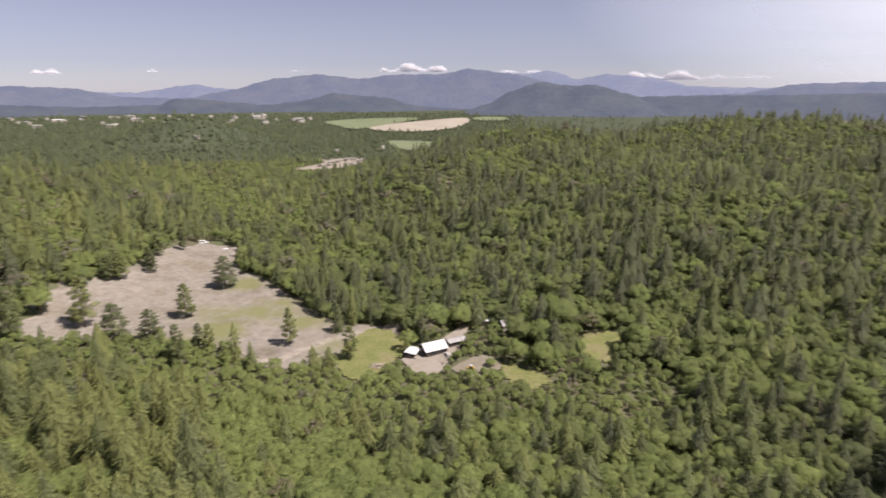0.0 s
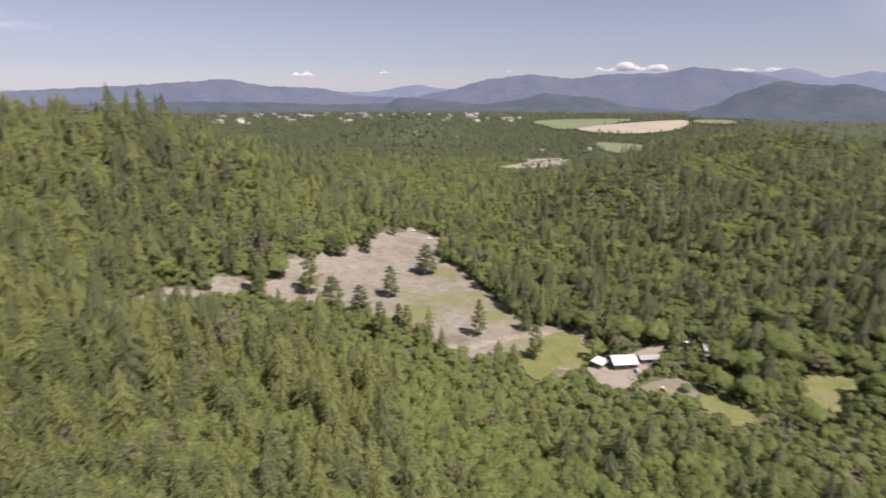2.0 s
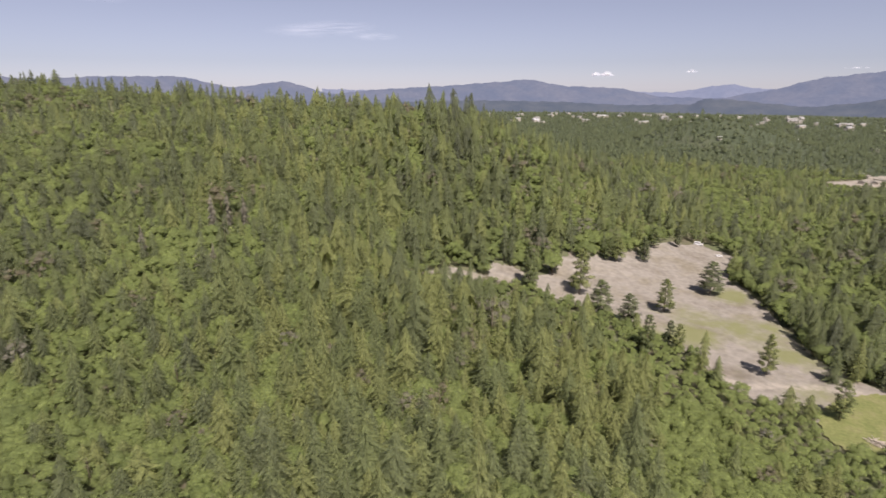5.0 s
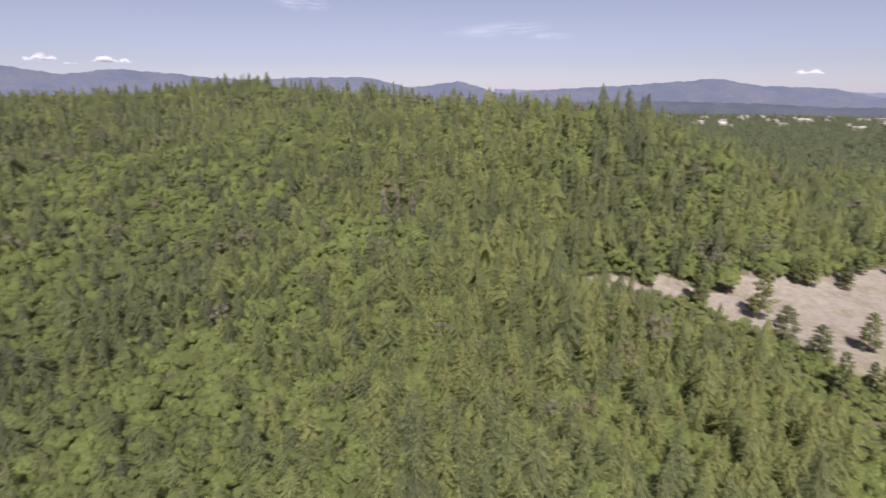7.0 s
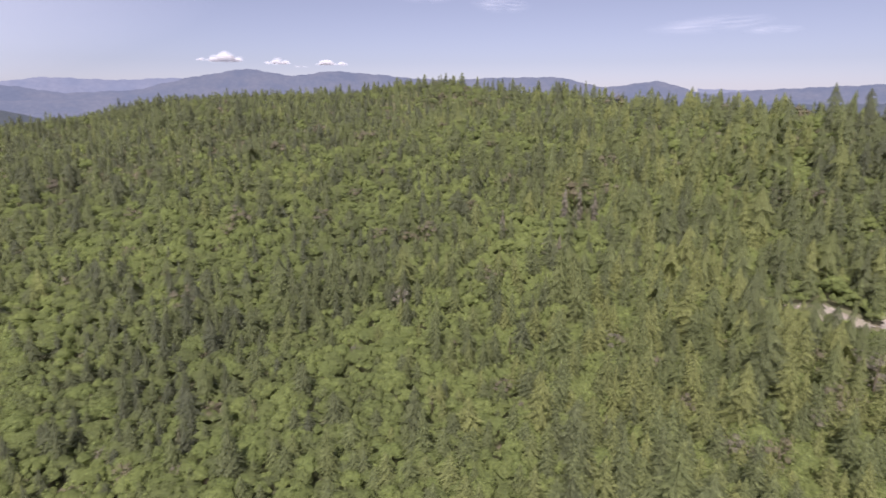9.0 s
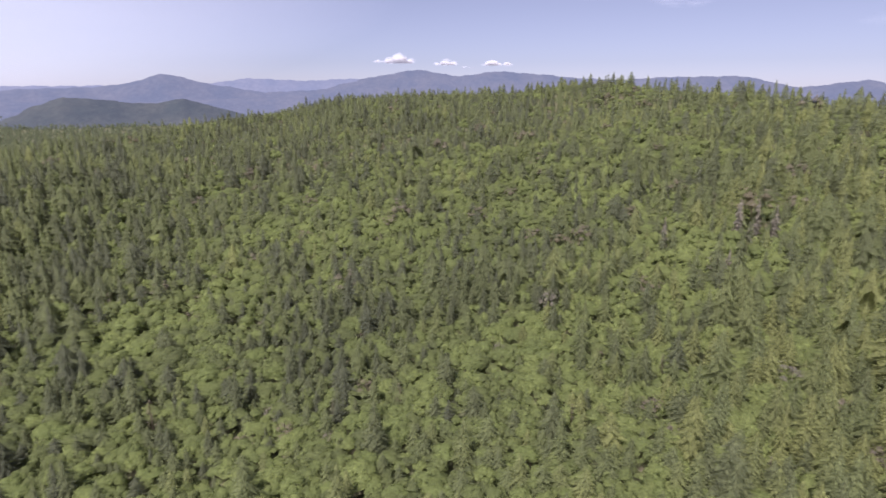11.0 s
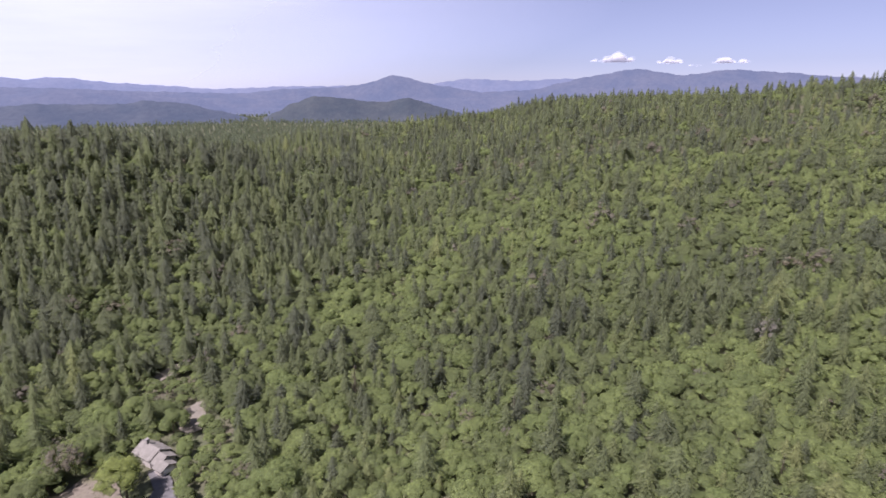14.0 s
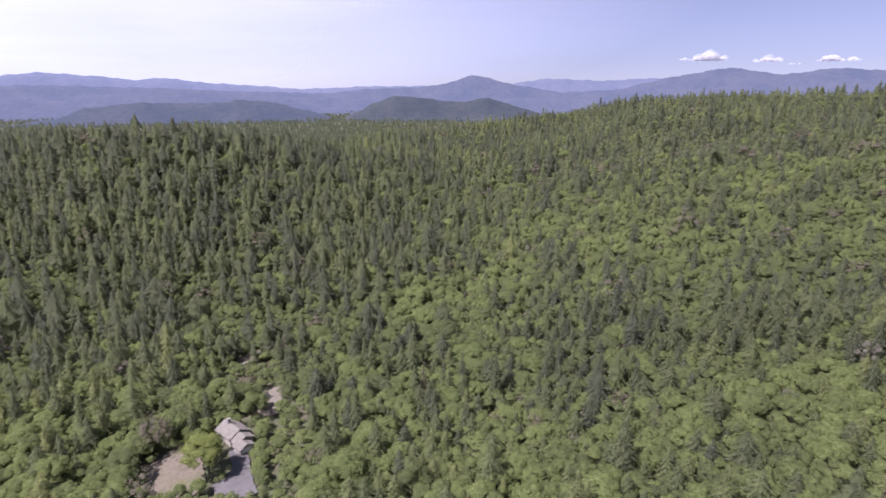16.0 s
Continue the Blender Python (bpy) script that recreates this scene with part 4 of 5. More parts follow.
for row in [(61, 5.3, 11, 1.6, -3), (56, 4.7, 5, 0.8, 0), (79.5, 7.5, 6, 1.6, 4), (87, 8.3, 7, 1.4, 3), (180, 6.0, 150, 32.0, -2, M_GLOW_VEIL), (142, 8.2, 24, 3.0, 2), (-56, 6.0, 90, 26.0, 4, M_GLOW_VEIL)]:
    cirrus(*row)


# ---- buildings and things ----
M_WHITE_METAL = surface("white_metal_roof", (0.66, 0.67, 0.68), (0.76, 0.76, 0.76), 0.4, 6, rough=0.45, metal=0.0, strength=0.05)
M_GREY_METAL = surface("grey_metal_roof", (0.36, 0.35, 0.345), (0.46, 0.455, 0.44), 0.5, 6, rough=0.5, strength=0.05)
M_DARK_WOOD = surface("dark_siding", (0.060, 0.050, 0.045), (0.105, 0.09, 0.075), 1.2, 9, strength=0.3)
M_PALE_WALL = surface("pale_siding", (0.42, 0.38, 0.33), (0.52, 0.48, 0.42), 0.6, 8)
M_SHINGLE = surface("grey_shingles", (0.215, 0.200, 0.165), (0.28, 0.262, 0.222), 0.5, 4, strength=0.4, squash=(1, 1, 1))
M_TRIM = surface("white_trim", (0.70, 0.69, 0.66), (0.78, 0.77, 0.75), 1, 12)
M_STONE = surface("pale_stone", (0.28, 0.26, 0.23), (0.40, 0.375, 0.34), 0.8, 5, strength=0.5)
M_LOG = surface("bleached_wood", (0.32, 0.28, 0.225), (0.44, 0.39, 0.32), 1, 6, strength=0.4)
M_YELLOW = surface("yellow_paint", (0.62, 0.40, 0.04), (0.72, 0.48, 0.06), 1, 9, rough=0.45)
M_RUBBER = surface("rubber", (0.025, 0.025, 0.025), (0.045, 0.043, 0.04), 3, 20)
M_BLACK = surface("dark_paint_and_shade", (0.03, 0.032, 0.036), (0.06, 0.06, 0.065), 1, 9, rough=0.4)
M_CARWHITE = surface("white_paint", (0.74, 0.74, 0.73), (0.80, 0.80, 0.79), 1, 9, rough=0.35)
M_RUST = surface("rust", (0.16, 0.085, 0.05), (0.25, 0.15, 0.10), 2, 9)
M_GLASS, gn, gl, gb = material("window_glass")
gb.inputs["Base Color"].default_value, gb.inputs["Roughness"].default_value, gb.inputs["Specular IOR Level"].default_value = (0.02, 0.025, 0.03, 1), 0.06, 0.8


def land(x, y):
    return float(height(x, y)) + 0.25 * float(wave(x, y, 40))


def box(bm, x0, x1, y0, y1, z0, z1):
    v = [bm.verts.new(p) for p in ((x0, y0, z0), (x1, y0, z0), (x1, y1, z0), (x0, y1, z0), (x0, y0, z1), (x1, y0, z1), (x1, y1, z1), (x0, y1, z1))]
    for f in ((0, 3, 2, 1), (4, 5, 6, 7), (0, 1, 5, 4), (1, 2, 6, 5), (2, 3, 7, 6), (3, 0, 4, 7)):
        bm.faces.new([v[i] for i in f])
    return v


def boxes(*dims):
    bm = bmesh.new()
    for d in dims:
        box(bm, *d)
    return bm


def bevelled(bm, width=0.05, seg=2):
    bmesh.ops.bevel(bm, geom=bm.edges[:], offset=width, segments=seg, affect="EDGES", profile=0.7)
    return bm


def gable_wall(x, half, eave, ridge, thick):
    """An end wall with its gable, standing across the x axis."""
    bm = bmesh.new()
    a = [bm.verts.new((x, y, z)) for y, z in ((-half, -0.6), (half, -0.6), (half, eave), (0, ridge), (-half, eave))]
    b = [bm.verts.new((x + thick, *v.co[1:])) for v in a]
    bm.faces.new(a[::-1])
    bm.faces.new(b)
    for i in range(5):
        bm.faces.new((a[i], a[(i + 1) % 5], b[(i + 1) % 5], b[i]))
    return bm


def roof_slope(length, half, eave, ridge, over, side, seams, step, thick=0.14):
    """One slope of a gable roof, with raised seams or courses across it."""
    bm = bmesh.new()
    rise = (ridge - eave) / half
    y1, z1 = side * (half + over), eave - over * rise
    v = box(bm, -length / 2 - over, length / 2 + over, 0, y1, 0, 1)
    for p in v:
        top = p.co.z > 0.5
        t = abs(p.co.y) / (half + over)
        p.co.z = ridge + (z1 - ridge) * t + (thick if top else 0.02)
    bmesh.ops.recalc_face_normals(bm, faces=bm.faces[:])
    return bm


def roof_seam(x, half, eave, ridge, over, side, thick=0.14):
    """One raised seam of a metal roof, from ridge to eave."""
    bm = bmesh.new()
    z1 = eave - over * (ridge - eave) / half
    for p in box(bm, x - 0.03, x + 0.03, 0.0, side * (half + over), 0, 1):
        t = abs(p.co.y) / (half + over)
        p.co.z = ridge + (z1 - ridge) * t + thick + (0.06 if p.co.z > 0.5 else -0.05)
    bmesh.ops.recalc_face_normals(bm, faces=bm.faces[:])
    return bm


def roof_course(length, ta, tb, half, eave, ridge, over, side, thick=0.14):
    """One course of shingles along a roof slope, its lower edge proud of the next."""
    bm = bmesh.new()
    z1 = eave - over * (ridge - eave) / half
    for p in box(bm, -length / 2 - over, length / 2 + over, side * ta * (half + over), side * tb * (half + over), 0, 1):
        t = abs(p.co.y) / (half + over)
        p.co.z = ridge + (z1 - ridge) * t + thick + ((0.01 + 0.035 * (t > (ta + tb) / 2)) if p.co.z > 0.5 else -0.04)
    bmesh.ops.recalc_face_normals(bm, faces=bm.faces[:])
    return bm


def gable_house(name, x, y, turn, length, width, eave, ridge, wall_mat, roof_mat, label, category, seams=True, openings=(), over=0.5, lift=0.0):
    """A gabled building, its ridge along its own x axis: walls with thickness, two roof slopes, ridge cap, doors and windows."""
    base = new(name)
    half, t = width / 2, 0.18
    part("wall", gable_wall(-length / 2, half, eave, ridge, t), wall_mat, base)
    part("wall", gable_wall(length / 2 - t, half, eave, ridge, t), wall_mat, base)
    part("wall", boxes((-length / 2 + t, length / 2 - t, half - t, half, -0.6, eave)), wall_mat, base)
    part("wall", boxes((-length / 2 + t, length / 2 - t, -half, -half + t, -0.6, eave)), wall_mat, base)
    roof = part("roof", roof_slope(length, half, eave, ridge, over, -1, seams, 0.8 if seams else 0.45), roof_mat, base)
    part("roof_slope", roof_slope(length, half, eave, ridge, over, 1, seams, 0.8 if seams else 0.45), roof_mat, roof)
    for k in range(int((length + 2 * over) / 0.8) + 1 if seams else 0):
        for side in (-1, 1):
            part("seam", roof_seam(-length / 2 - over + k * (length + 2 * over) / int((length + 2 * over) / 0.8), half, eave, ridge, over, side), roof_mat, roof)
    rows = 0 if seams else int((half + over) / 0.45)
    for k in range(rows):
        for side in (-1, 1):
            part("shingle_course", roof_course(length, k / rows, (k + 1) / rows, half, eave, ridge, over, side), roof_mat, roof)
    part("ridge_cap", boxes((-length / 2 - over, length / 2 + over, -0.16, 0.16, ridge + 0.12, ridge + 0.23)), roof_mat, roof)
    for kind, side, pos, w, z0, z1 in openings:
        # an open bay is a dark slab: its inner shade put into the colour
        mat = {"door": M_TRIM, "window": M_GLASS, "opening": M_BLACK}[kind]
        if side in "ns":
            s_ = 1 if side == "n" else -1
            dims = (pos - w / 2, pos + w / 2, *sorted((s_ * (half - 0.05), s_ * (half + 0.03))), z0, z1)
            frame_ = [(pos - w / 2 - 0.08, pos + w / 2 + 0.08, *sorted((s_ * half, s_ * (half + 0.06))), a, b) for a, b in ((z0 - 0.08, z0), (z1, z1 + 0.08))]
        else:
            s_ = 1 if side == "e" else -1
            dims = (*sorted((s_ * (length / 2 - 0.05), s_ * (length / 2 + 0.03))), pos - w / 2, pos + w / 2, z0, z1)
            frame_ = [(*sorted((s_ * length / 2, s_ * (length / 2 + 0.06))), pos - w / 2 - 0.08, pos + w / 2 + 0.08, a, b) for a, b in ((z0 - 0.08, z0), (z1, z1 + 0.08))]
        ob = part("window" if kind == "window" else "door", boxes(dims), mat, base)
        part("frame", boxes(*frame_), M_TRIM, ob)
    base.matrix_basis = pose(x, y, land(x, y) + 0.35 + lift, 0, 0, turn)
    return tagged(base, label, category)


BARN_TURN = 27
gable_house("barn", -4.6, 234.2, BARN_TURN, 10.4, 8.4, 3.0, 5.0, M_DARK_WOOD, M_WHITE_METAL, "dark timber barn with a white metal roof on gravel", "barn",
            openings=(("opening", "s", -1.5, 3.2, 0, 2.6), ("opening", "s", 3.0, 2.4, 0, 2.5), ("door", "w", 1.5, 1.2, 0, 2.1), ("window", "w", -2, 1.2, 1.1, 2.1)))
gable_house("lean_to", 6.0, 241.0, BARN_TURN, 8.5, 4.2, 2.5, 3.3, M_DARK_WOOD, M_GREY_METAL, "low dark shed with a worn pale metal roof beside the barn", "shed",
            openings=(("opening", "s", 0, 3.0, 0, 2.1),))


def open_shed(x, y, turn, length, width, h):
    """A roof on posts, closed at the back."""
    base = new("carport")
    for sx in (-1, 0, 1):
        for sy in (-1, 1):
            part("post", boxes((sx * (length / 2 - 0.2) - 0.09, sx * (length / 2 - 0.2) + 0.09, sy * (width / 2 - 0.2) - 0.09, sy * (width / 2 - 0.2) + 0.09, -0.6, h + 0.1 * sy)), M_DARK_WOOD, base)
    part("back_wall", boxes((-length / 2, length / 2, width / 2 - 0.12, width / 2, -0.6, h)), M_DARK_WOOD, base)
    for i in range(9):
        bm = bmesh.new()
        x0 = -length / 2 - 0.3 + i * (length + 0.6) / 9
        for p in box(bm, x0 + 0.02, x0 + (length + 0.6) / 9 - 0.02, -width / 2 - 0.3, width / 2 + 0.3, h + 0.16, h + 0.24):
            p.co.z += 0.09 * p.co.y
        part("roof_panel", bm, M_WHITE_METAL, base)
    base.matrix_basis = pose(x, y, land(x, y) + 0.35, 0, 0, turn)
    return tagged(base, "small open shed with a white metal roof on posts", "shed")


open_shed(-13.8, 230.6, BARN_TURN + 45, 6.4, 5.0, 2.7)


def wheel(bm, x, y, r, w):
    m = Matrix.Translation((x, y, r)) @ Matrix.Rotation(radians(90), 4, "X")
    bmesh.ops.create_cone(bm, cap_ends=True, segments=14, radius1=r, radius2=r, depth=w, matrix=m)


def car(name, x, y, turn, paint, label, long=4.8, wide=1.9, high=1.8, cargo=False, lift=0.45):
    """A parked vehicle: body with bevelled edges, cabin, glass, four wheels with rims, bumpers and lamps."""
    base = new(name)
    part("body", bevelled(boxes((-long / 2, long / 2, -wide / 2, wide / 2, 0.38, high * 0.56)), 0.12), paint, base)
    x0, x1 = (-long / 2 + 0.1, long * 0.22) if not cargo else (-0.3, long * 0.2)
    bm = boxes((x0, x1, -wide / 2 + 0.1, wide / 2 - 0.1, high * 0.55, high))
    for p in bm.verts:
        if p.co.z > high * 0.8:
            p.co.x += -0.35 if p.co.x > 0 else 0.15
            p.co.y *= 0.88
    part("cabin", bevelled(bm, 0.06), paint, base)
    part("windscreen", boxes((x1 - 0.12, x1 + 0.02, -wide / 2 + 0.25, wide / 2 - 0.25, high * 0.60, high * 0.74)), M_GLASS, base)
    for sy in (-1, 1):
        part("side_window", boxes((x0 + 0.4, x1 - 0.4, *sorted((sy * (wide / 2 - 0.14), sy * (wide / 2 - 0.08))), high * 0.62, high * 0.86)), M_GLASS, base)
        for sx in (-1, 1):
            bm = bmesh.new()
            wheel(bm, sx * long * 0.31, sy * (wide / 2 - 0.08), 0.36, 0.24)
            tyre = part("wheel", bm, M_RUBBER, base)
            bm = bmesh.new()
            wheel(bm, sx * long * 0.31, sy * (wide / 2 + 0.03), 0.2, 0.06)
            for p in bm.verts:
                p.co.z += 0.16
            part("rim", bm, M_GREY_METAL, tyre)
        part("headlight", boxes((long / 2 - 0.05, long / 2 + 0.03, *sorted((sy * wide * 0.28, sy * wide * 0.44)), 0.72, 0.88)), M_TRIM, base)
    if cargo:
        part("cargo_bed", boxes((-long / 2, -0.4, -wide / 2, -wide / 2 + 0.08, 0.9, 1.25), (-long / 2, -0.4, wide / 2 - 0.08, wide / 2, 0.9, 1.25), (-long / 2, -long / 2 + 0.08, -wide / 2 + 0.08, wide / 2 - 0.08, 0.9, 1.25)), paint, base)
    part("bumper", boxes((long / 2 - 0.02, long / 2 + 0.1, -wide / 2 + 0.1, wide / 2 - 0.1, 0.42, 0.6)), M_GREY_METAL, base)
    base.matrix_basis = pose(x, y, land(x, y) + lift, 0, 0, turn)
    return tagged(base, label, "vehicle")


car("pickup_truck", 10.5, 238.0, 20, M_BLACK, "dark pickup truck parked beside the low shed", 5.3, 1.95, 1.85, True)
car("pickup_truck", 13.2, 240.6, 35, M_RUST, "rusty old pickup truck beside the low shed", 5.1, 1.9, 1.8, True)
car("car", 2.0, 229.3, 110, M_GREY_METAL, "pale grey car parked in front of the barn", 4.4, 1.8, 1.5)
car("van", -184.3, 414.0, 15, M_CARWHITE, "white van parked at the far end of the dry meadow", 6.2, 2.2, 2.7, lift=0.2)
car("car", -163.0, 401.5, 60, M_CARWHITE, "white car parked at the edge of the dry meadow", 4.6, 1.85, 1.5, lift=0.2)


def loader(x, y, turn):
    """A small yellow earth mover: chassis, cab, bonnet, boom and bucket, four big wheels."""
    base = new("wheel_loader")
    part("chassis", bevelled(boxes((-1.6, 1.4, -0.55, 0.55, 0.55, 1.05)), 0.06), M_YELLOW, base)
    part("bonnet", bevelled(boxes((-1.7, -0.4, -0.6, 0.6, 1.0, 1.75)), 0.1), M_YELLOW, base)
    cab = part("cab", bevelled(boxes((-0.4, 0.8, -0.62, 0.62, 1.0, 1.5)), 0.05), M_BLACK, base)
    part("cab_roof", bevelled(boxes((-0.5, 0.9, -0.7, 0.7, 2.45, 2.6)), 0.05), M_CARWHITE, cab, "white cab roof")
    for sx in (-0.36, 0.74):
        for sy in (-0.58, 0.52):
            part("cab_post", boxes((sx, sx + 0.06, sy, sy + 0.06, 1.48, 2.46)), M_BLACK, cab)
    for sy in (-1, 1):
        bm = boxes((0.6, 2.5, sy * 0.5 - 0.08, sy * 0.5 + 0.08, 0.9, 1.15))
        for p in bm.verts:
            if p.co.x > 1.5:
                p.co.z -= 0.55
        part("boom", bm, M_YELLOW, base)
        for sx in (-1, 1):
            bm = bmesh.new()
            wheel(bm, sx * 1.05, sy * 0.85, 0.6, 0.45)
            part("wheel", bm, M_RUBBER, base)
    bm = boxes((2.4, 2.5, -1.0, 1.0, 0.15, 0.95), (2.5, 3.2, -1.0, 1.0, 0.15, 0.25), (2.5, 3.1, -1.0, -0.92, 0.25, 0.8), (2.5, 3.1, 0.92, 1.0, 0.25, 0.8))
    part("bucket", bm, M_YELLOW, base)
    base.matrix_basis = pose(x, y, land(x, y) + 0.42, 0, 0, turn) @ Matrix.Scale(0.72, 4)
    return tagged(base, "small yellow wheel loader with a white cab roof", "loader")


loader(12.2, 216.0, 155)


def pile(name, x, y, wide, high, n, mat, label, category, seed, long=False):
    """A heap of rocks or bleached limbs, one mesh."""
    r2 = np.random.default_rng(seed)
    pieces = []
    for k in range(n):
        a, r = r2.random() * 6.283, wide * math.sqrt(r2.random())
        z = high * max(0.0, 1 - r / wide) * r2.random()
        size = r2.uniform(0.25, 0.6)
        v = ICO_V * r2.uniform(0.75, 1.25, ICO_V.shape) * size
        if long:
            v = v * (5.0, 0.45, 0.45)
        c, s_ = math.cos(a * 3), math.sin(a * 3)
        v = np.stack([v[:, 0] * c - v[:, 1] * s_, v[:, 0] * s_ + v[:, 1] * c, v[:, 2] + (0.25 * v[:, 0] if long else 0)], 1)
        pieces.append((v + (r * math.cos(a), r * math.sin(a), z + size * 0.2), ICO_T))
    v, t = join(pieces)
    ob = new(name, mesh_of(name, v, t, mat))
    ob.matrix_basis = pose(x, y, land(x, y) + 0.3)
    return tagged(ob, label, category)


pile("brush_pile", -28.2, 220.8, 2.4, 1.3, 60, M_LOG, "heap of bleached cut branches on the grass", "brush pile", 1, True)
pile("rock_pile", -31.0, 214.0, 2.0, 0.8, 26, M_STONE, "small heap of pale rocks on the grass", "rocks", 2)
pile("log_pile", 1.0, 223.5, 2.2, 0.9, 30, M_LOG, "heap of pale timber in the farm yard", "timber", 3, True)
pile("scrap_heap", 11.5, 234.8, 3.0, 1.2, 44, M_RUST, "dark rusty heap of scrap beside the low shed", "scrap", 4)
pile("scrap_heap", 16.5, 237.5, 2.4, 1.0, 30, M_BLACK, "dark heap of scrap and tyres", "scrap", 5)
gable_house("cottage", 33.0, 255.0, 15, 9, 6.5, 2.8, 4.4, M_PALE_WALL, M_GREY_METAL, "small pale cottage half hidden under tall trees", "house",
            openings=(("window", "s", -2, 1.4, 1, 2.1), ("door", "s", 1.2, 1.0, 0, 2.1)))
gable_house("cottage", 21.0, 262.0, -20, 6, 4, 2.4, 3.4, M_PALE_WALL, M_WHITE_METAL, "small white-roofed cabin under tall trees", "house")
gable_house("cottage", 46.0, 262.0, 35, 8, 6, 2.6, 4.0, M_PALE_WALL, M_GREY_METAL, "small grey-roofed house among trees", "house")

# the house above the drive: three stepped gables
gable_house("house", -84.4, -165.2, 90, 8.8, 7.2, 2.9, 4.9, M_PALE_WALL, M_SHINGLE, "house with grey shingled gable roofs beside an asphalt drive", "house", False,
            (("window", "e", -2.2, 1.5, 1.0, 2.3), ("window", "e", 2.2, 1.5, 1.0, 2.3), ("window", "s", -2.6, 1.6, 1.0, 2.2), ("window", "n", 2, 1.6, 1.0, 2.2)), 0.55)
gable_house("house_wing", -84.0, -159.0, 90, 4.8, 6.0, 2.5, 4.1, M_PALE_WALL, M_SHINGLE, "lower wing of the house with a grey shingled gable", "house", False,
            (("window", "e", -1.6, 1.3, 0.9, 2.1), ("window", "s", 0, 1.6, 0.9, 2.1)), 0.6)
gable_house("garage", -82.3, -154.9, 90, 3.9, 5.0, 2.3, 3.5, M_PALE_WALL, M_SHINGLE, "garage with a white door and grey shingled gable facing the drive", "garage", False,
            (("door", "e", 0, 3.4, 0, 2.1),), 0.5)
chimney = new("chimney_stack")
part("flue", boxes((-0.5, 0.5, -0.45, 0.45, -1.5, 1.5)), M_STONE, chimney)
part("cap", bevelled(boxes((-0.62, 0.62, -0.57, 0.57, 1.5, 1.68)), 0.03), M_STONE, chimney)
chimney.matrix_basis = pose(-84.3, -167.0, land(-84, -165) + 5.3)
tagged(chimney, "pale stone chimney on the shingled roof", "chimney")

# ---- single trees in the open ----
LIGHT = [(0.0, (0.185, 0.225, 0.066)), (1.0, (0.21, 0.245, 0.072))]
walnut = tree_kind("walnut_tree", broadleaf(34, 34, 0.030, 0.52, -1, 0.8), OAK_STEM, foliage("light_leaves", LIGHT, True), "bright yellow-green rounded leafy tree beside the house")
plant(walnut, -69.0, -153.5, 15.0, 1.0, True)
OPEN_PINES = [tree_kind("pine_tree", c, FIR_STEM, M_FIR1, "bushy dark green pine alone in dry grass") for c in PINE_FINE]
for x, y, h, kind, w in [(-137.8, 277.7, 20, 1, 1.3), (-134.2, 324.8, 21, 1, 1.7), (-73.1, 244.9, 20, 1, 0.95), (-179.2, 257.3, 28, 1, 1.0), (-157.2, 245.3, 20, 1, 1.4), (-141.1, 247, 17.5, 1, 1.4),
                         (-114.5, 239.5, 14, 1, 1.1), (-108.5, 236.5, 15, 1, 1.0), (-116, 221.5, 21, 1, 0.9), (-204.7, 265, 14, 1, 1.1), (-82.9, 218.3, 14.5, 0, 1.2), (-42, 228.8, 17, 1, 1.1), (-52.6, 259.4, 16, 0, 1.4), (-200, 317, 17, 1, 1.5), (-187.3, 341.6, 14, 1, 1.3), (-196, 321.6, 18, 1, 1.3),
                         (-206, 300, 14, 2, 1.1), (-203, 262, 15, 2, 1.1), (-193, 350, 15, 1, 1.4), (-198, 372, 17, 1, 1.2),
                         (-199.7, 236.5, 26, 1, 0.9), (-190.9, 393, 15, 1, 1.1), (-46.6, 266.8, 21, 0, 0.95), (-64, 279, 20, 0, 0.9), (-62, -146, 6, 2, 1.0), (-4.5, 254.5, 16, 2, 1.1), (9, 259, 13, 2, 1.1),
                         (-24, 264, 13, 2, 1.1), (-100.5, -173.5, 6.5, 2, 1.1), (-86, -150, 5, 2, 1.2), (-82, -146, 5.5, 2, 1.2), (-79.5, -141, 5.5, 2, 1.2), (-77, -136, 5, 2, 1.2), (-90, -156, 6, 2, 1.1), (-58, -150, 4.5, 2, 1.1), (32, 222, 11, 2, 1.0), (42, 217, 12, 2, 1.0), (33, 241, 13, 2, 1.1), (45, 232, 14, 2, 1.1), (56, 250, 16, 2, 1.1), (50, 222, 9, 2, 1.2), 
                         (60, 206, 9, 2, 1.1), (70, 205, 12, 1, 1.1), (86, 225, 14, 2, 1.0), (6, 227.5, 2.8, 2, 1.3), (9.5, 229.5, 3.0, 2, 1.4), (13.5, 231.5, 3.0, 2, 1.5), (17.5, 232, 3.2, 2, 1.4), (21.5, 230.5, 3.4, 2, 1.4), (20.5, 218.5, 4.0, 2, 1.5), (17.5, 212, 3.2, 2, 1.3), (-8.5, 258, 15, 2, 1.15), (-15, 213, 4, 2, 1.2), (-9, 206, 5, 2, 1.2), (21, 209, 4.5, 2, 1.2)]:
    group = OPEN_PINES if kind == 1 else MODELS[kind]
    base = next((q for q in group if q.name not in used), group[int(rng.integers(len(group)))])
    plant(base, x, y, h, w, base.name not in used)
    used.add(base.name)
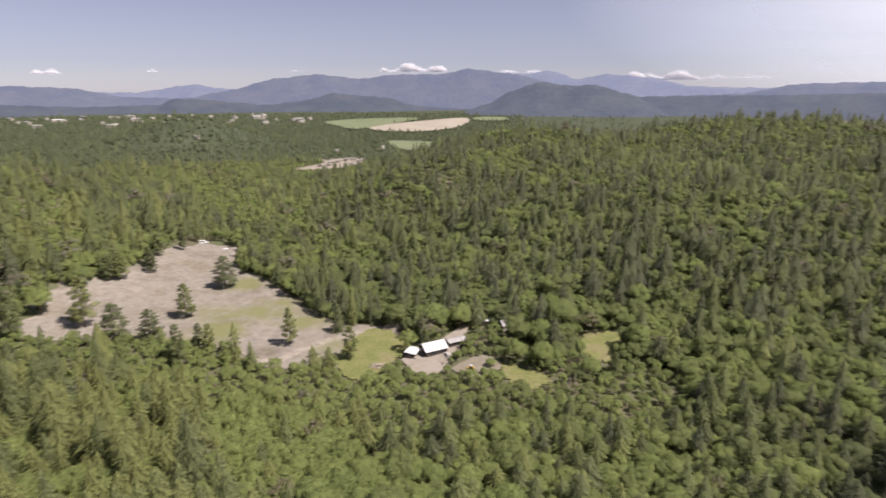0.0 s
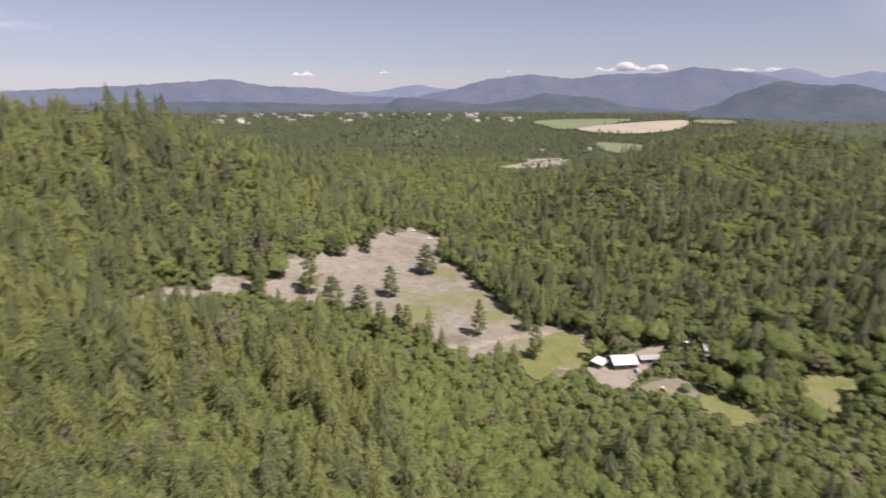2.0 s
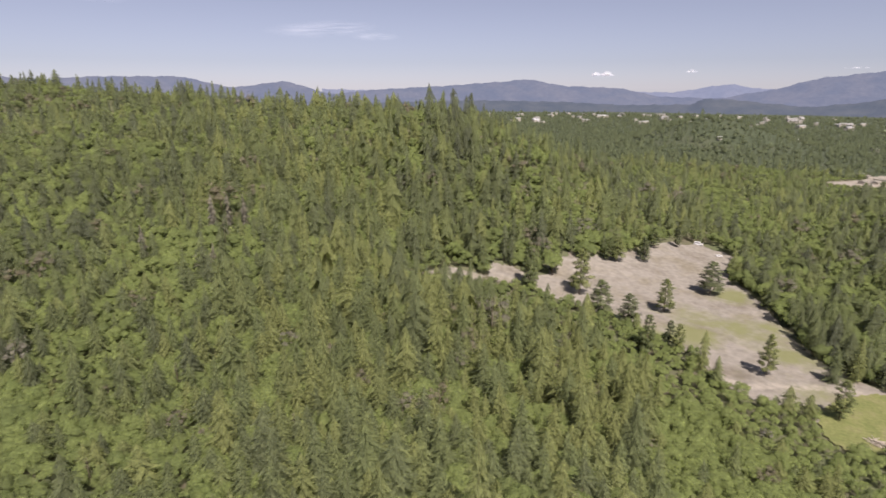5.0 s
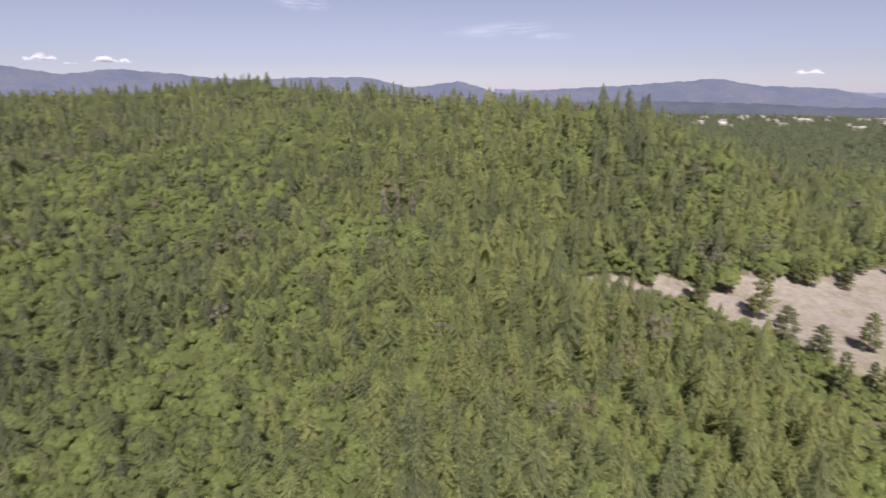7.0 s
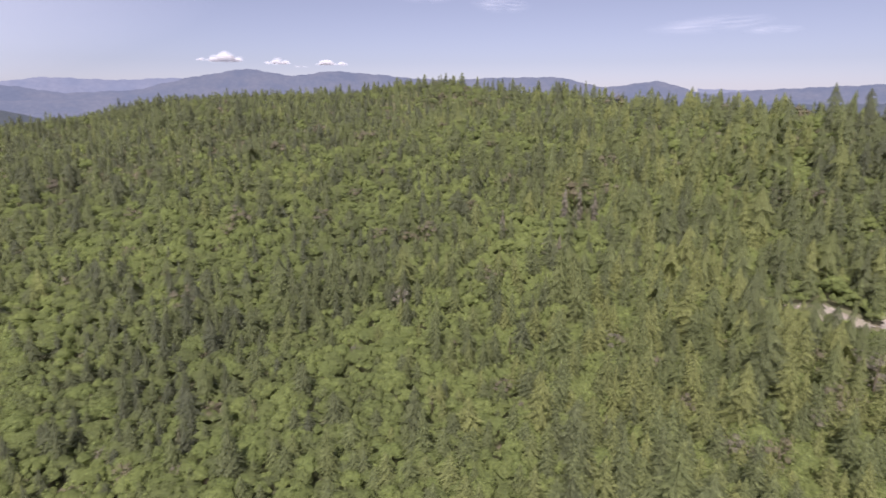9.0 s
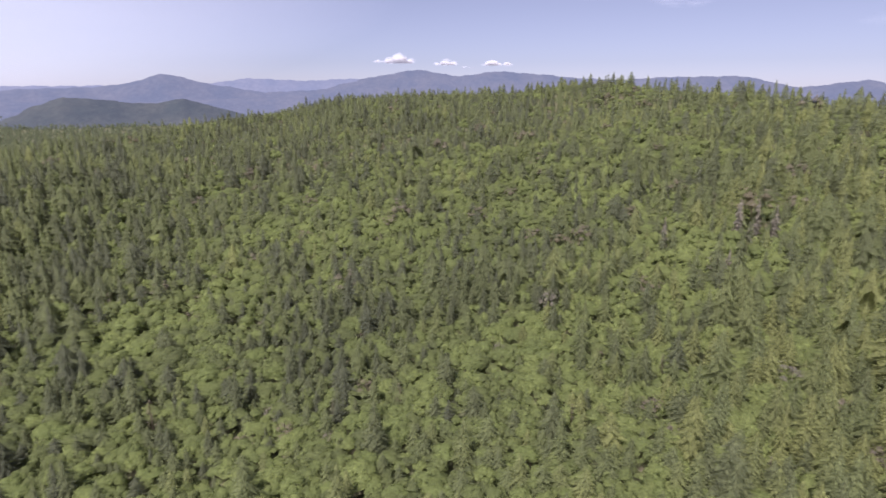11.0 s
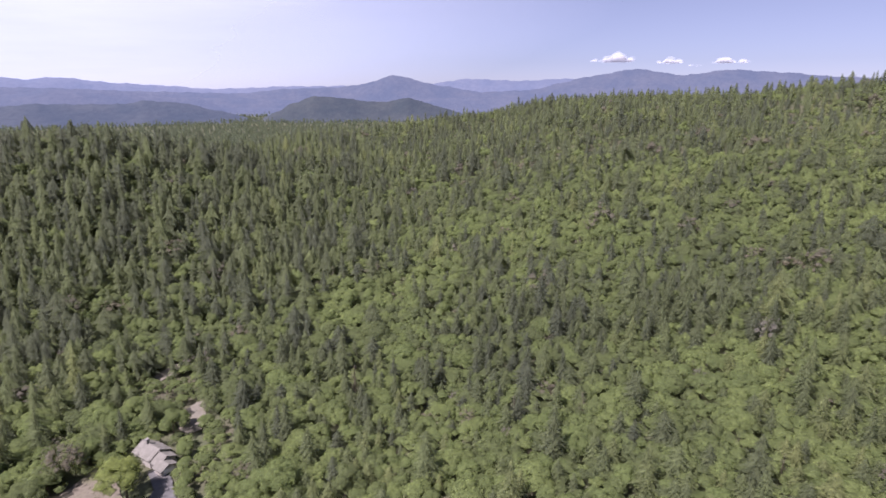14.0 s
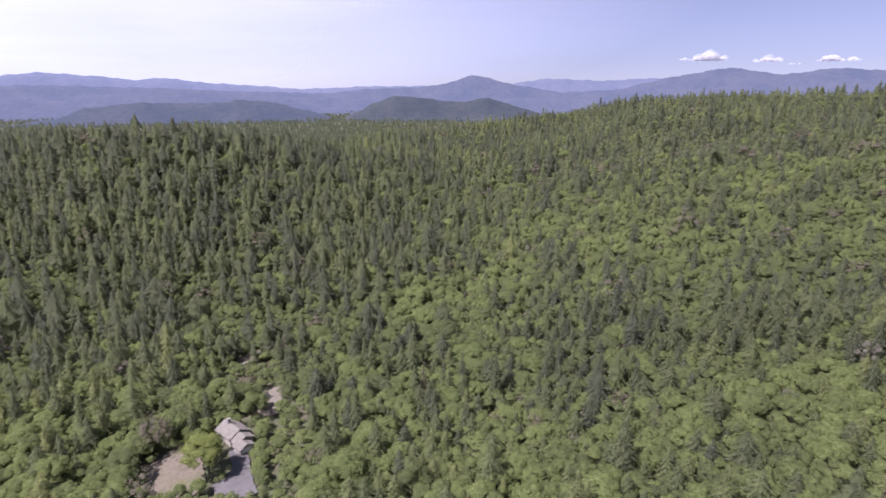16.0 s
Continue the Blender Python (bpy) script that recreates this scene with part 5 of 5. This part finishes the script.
# tall trees that stand over the crest of the hill
CREST = [(83, 26), (81.5, 24), (78, 25), (79.2, 20), (75.5, 24), (73, 25), (72, 23), (69.7, 24), (66.2, 19), (65.6, 20), (61.1, 23), (58.9, 21), (56.8, 22), (54.7, 26), (54, 25), (50.2, 20),
         (86.7, 22), (84.6, 24), (83.9, 21), (88.1, 18), (91.7, 21), (95.4, 21), (94.1, 22), (92.6, 22), (89.4, 21)]
for k, (bearing, h) in enumerate(CREST):
    d = np.arange(450, 900, 5.0)
    x, y = -np.sin(np.radians(bearing)) * d, np.cos(np.radians(bearing)) * d
    i = int(np.argmax((height(x, y) - 120) / d))
    group = MODELS[0 if k % 3 else 1]
    base = group[int(rng.integers(len(group)))]
    plant(base, float(x[i]) - 4, float(y[i]), h, 1.15 if k % 4 else 1.4, base.name not in used)
    used.add(base.name)
SNAG = [(0.0, (0.125, 0.118, 0.092)), (1.0, (0.165, 0.155, 0.125))]
snag = tree_kind("dead_fir", conifer(12, 6, 0.10, 0.1, 0.3, 0.45, 160, 0.02), FIR_STEM, foliage("grey_twigs", SNAG, True, 0.1, 0.25), "tall grey dead fir with bare twiggy boughs")
for k, (x, y, h) in enumerate([(-296, 94, 25), (-295, 102, 26), (-295, 110.5, 25), (-275, 55, 21), (-258, 80.5, 17), (-248, 109, 16)]):
    plant(snag, x, y, h, 1.1, k == 0)
for x, y, h in [(-165.9, 89.9, 13.5), (-144.7, 86.8, 12.5), (-119.9, 163.4, 12.5), (-118.8, 164, 12), (-102.2, 159.9, 11.5), (-83.5, 148.1, 11.5), (-214.7, 2, 14), (-63, -180, 15), (-66.5, -178, 13), (-60.5, -176, 12)]:
    base = MODELS[3][2 + int(rng.integers(3))]
    plant(base, x, y, h, 0.9, base.name not in used)
    used.add(base.name)


# ---- buildings of the far plain ----
def far_building(x, y, turn, long, wide, high, roof, lift):
    base = new("far_building")
    part("wall", boxes((-long / 2, long / 2, -wide / 2, wide / 2, -11, high)), M_PALE_WALL, base)
    part("roof", roof_slope(long, wide / 2, high, high + wide * 0.14, 0.6, -1, False, wide), roof, base)
    part("roof", roof_slope(long, wide / 2, high, high + wide * 0.14, 0.6, 1, False, wide), roof, base)
    base.matrix_basis = pose(x, y, land(x, y) + lift, 0, 0, turn)
    return tagged(base, "pale low building on the far plain", "building", "buildings of the far town")


r3 = np.random.default_rng(11)
for i in range(66):
    a, d = r3.uniform(13, 47), r3.uniform(2350, 3200)
    far_building(-math.sin(radians(a)) * d, math.cos(radians(a)) * d, r3.uniform(0, 180), r3.uniform(14, 46), r3.uniform(10, 20), r3.uniform(5, 8), M_WHITE_METAL if r3.random() < 0.2 else M_GREY_METAL, 6)
for i in range(16):
    x, y = r3.uniform(-225, -140), r3.uniform(900, 1010)
    far_building(x, y, r3.uniform(0, 180), r3.uniform(8, 16), r3.uniform(6, 9), r3.uniform(3, 4), M_SHINGLE if r3.random() < 0.75 else M_GREY_METAL, 1.5)
for i in range(7):
    a, d = r3.uniform(4, 34), r3.uniform(1050, 1900)
    far_building(-math.sin(radians(a)) * d, math.cos(radians(a)) * d, r3.uniform(0, 180), r3.uniform(8, 15), r3.uniform(6, 9), r3.uniform(3, 4), M_GREY_METAL, 4)
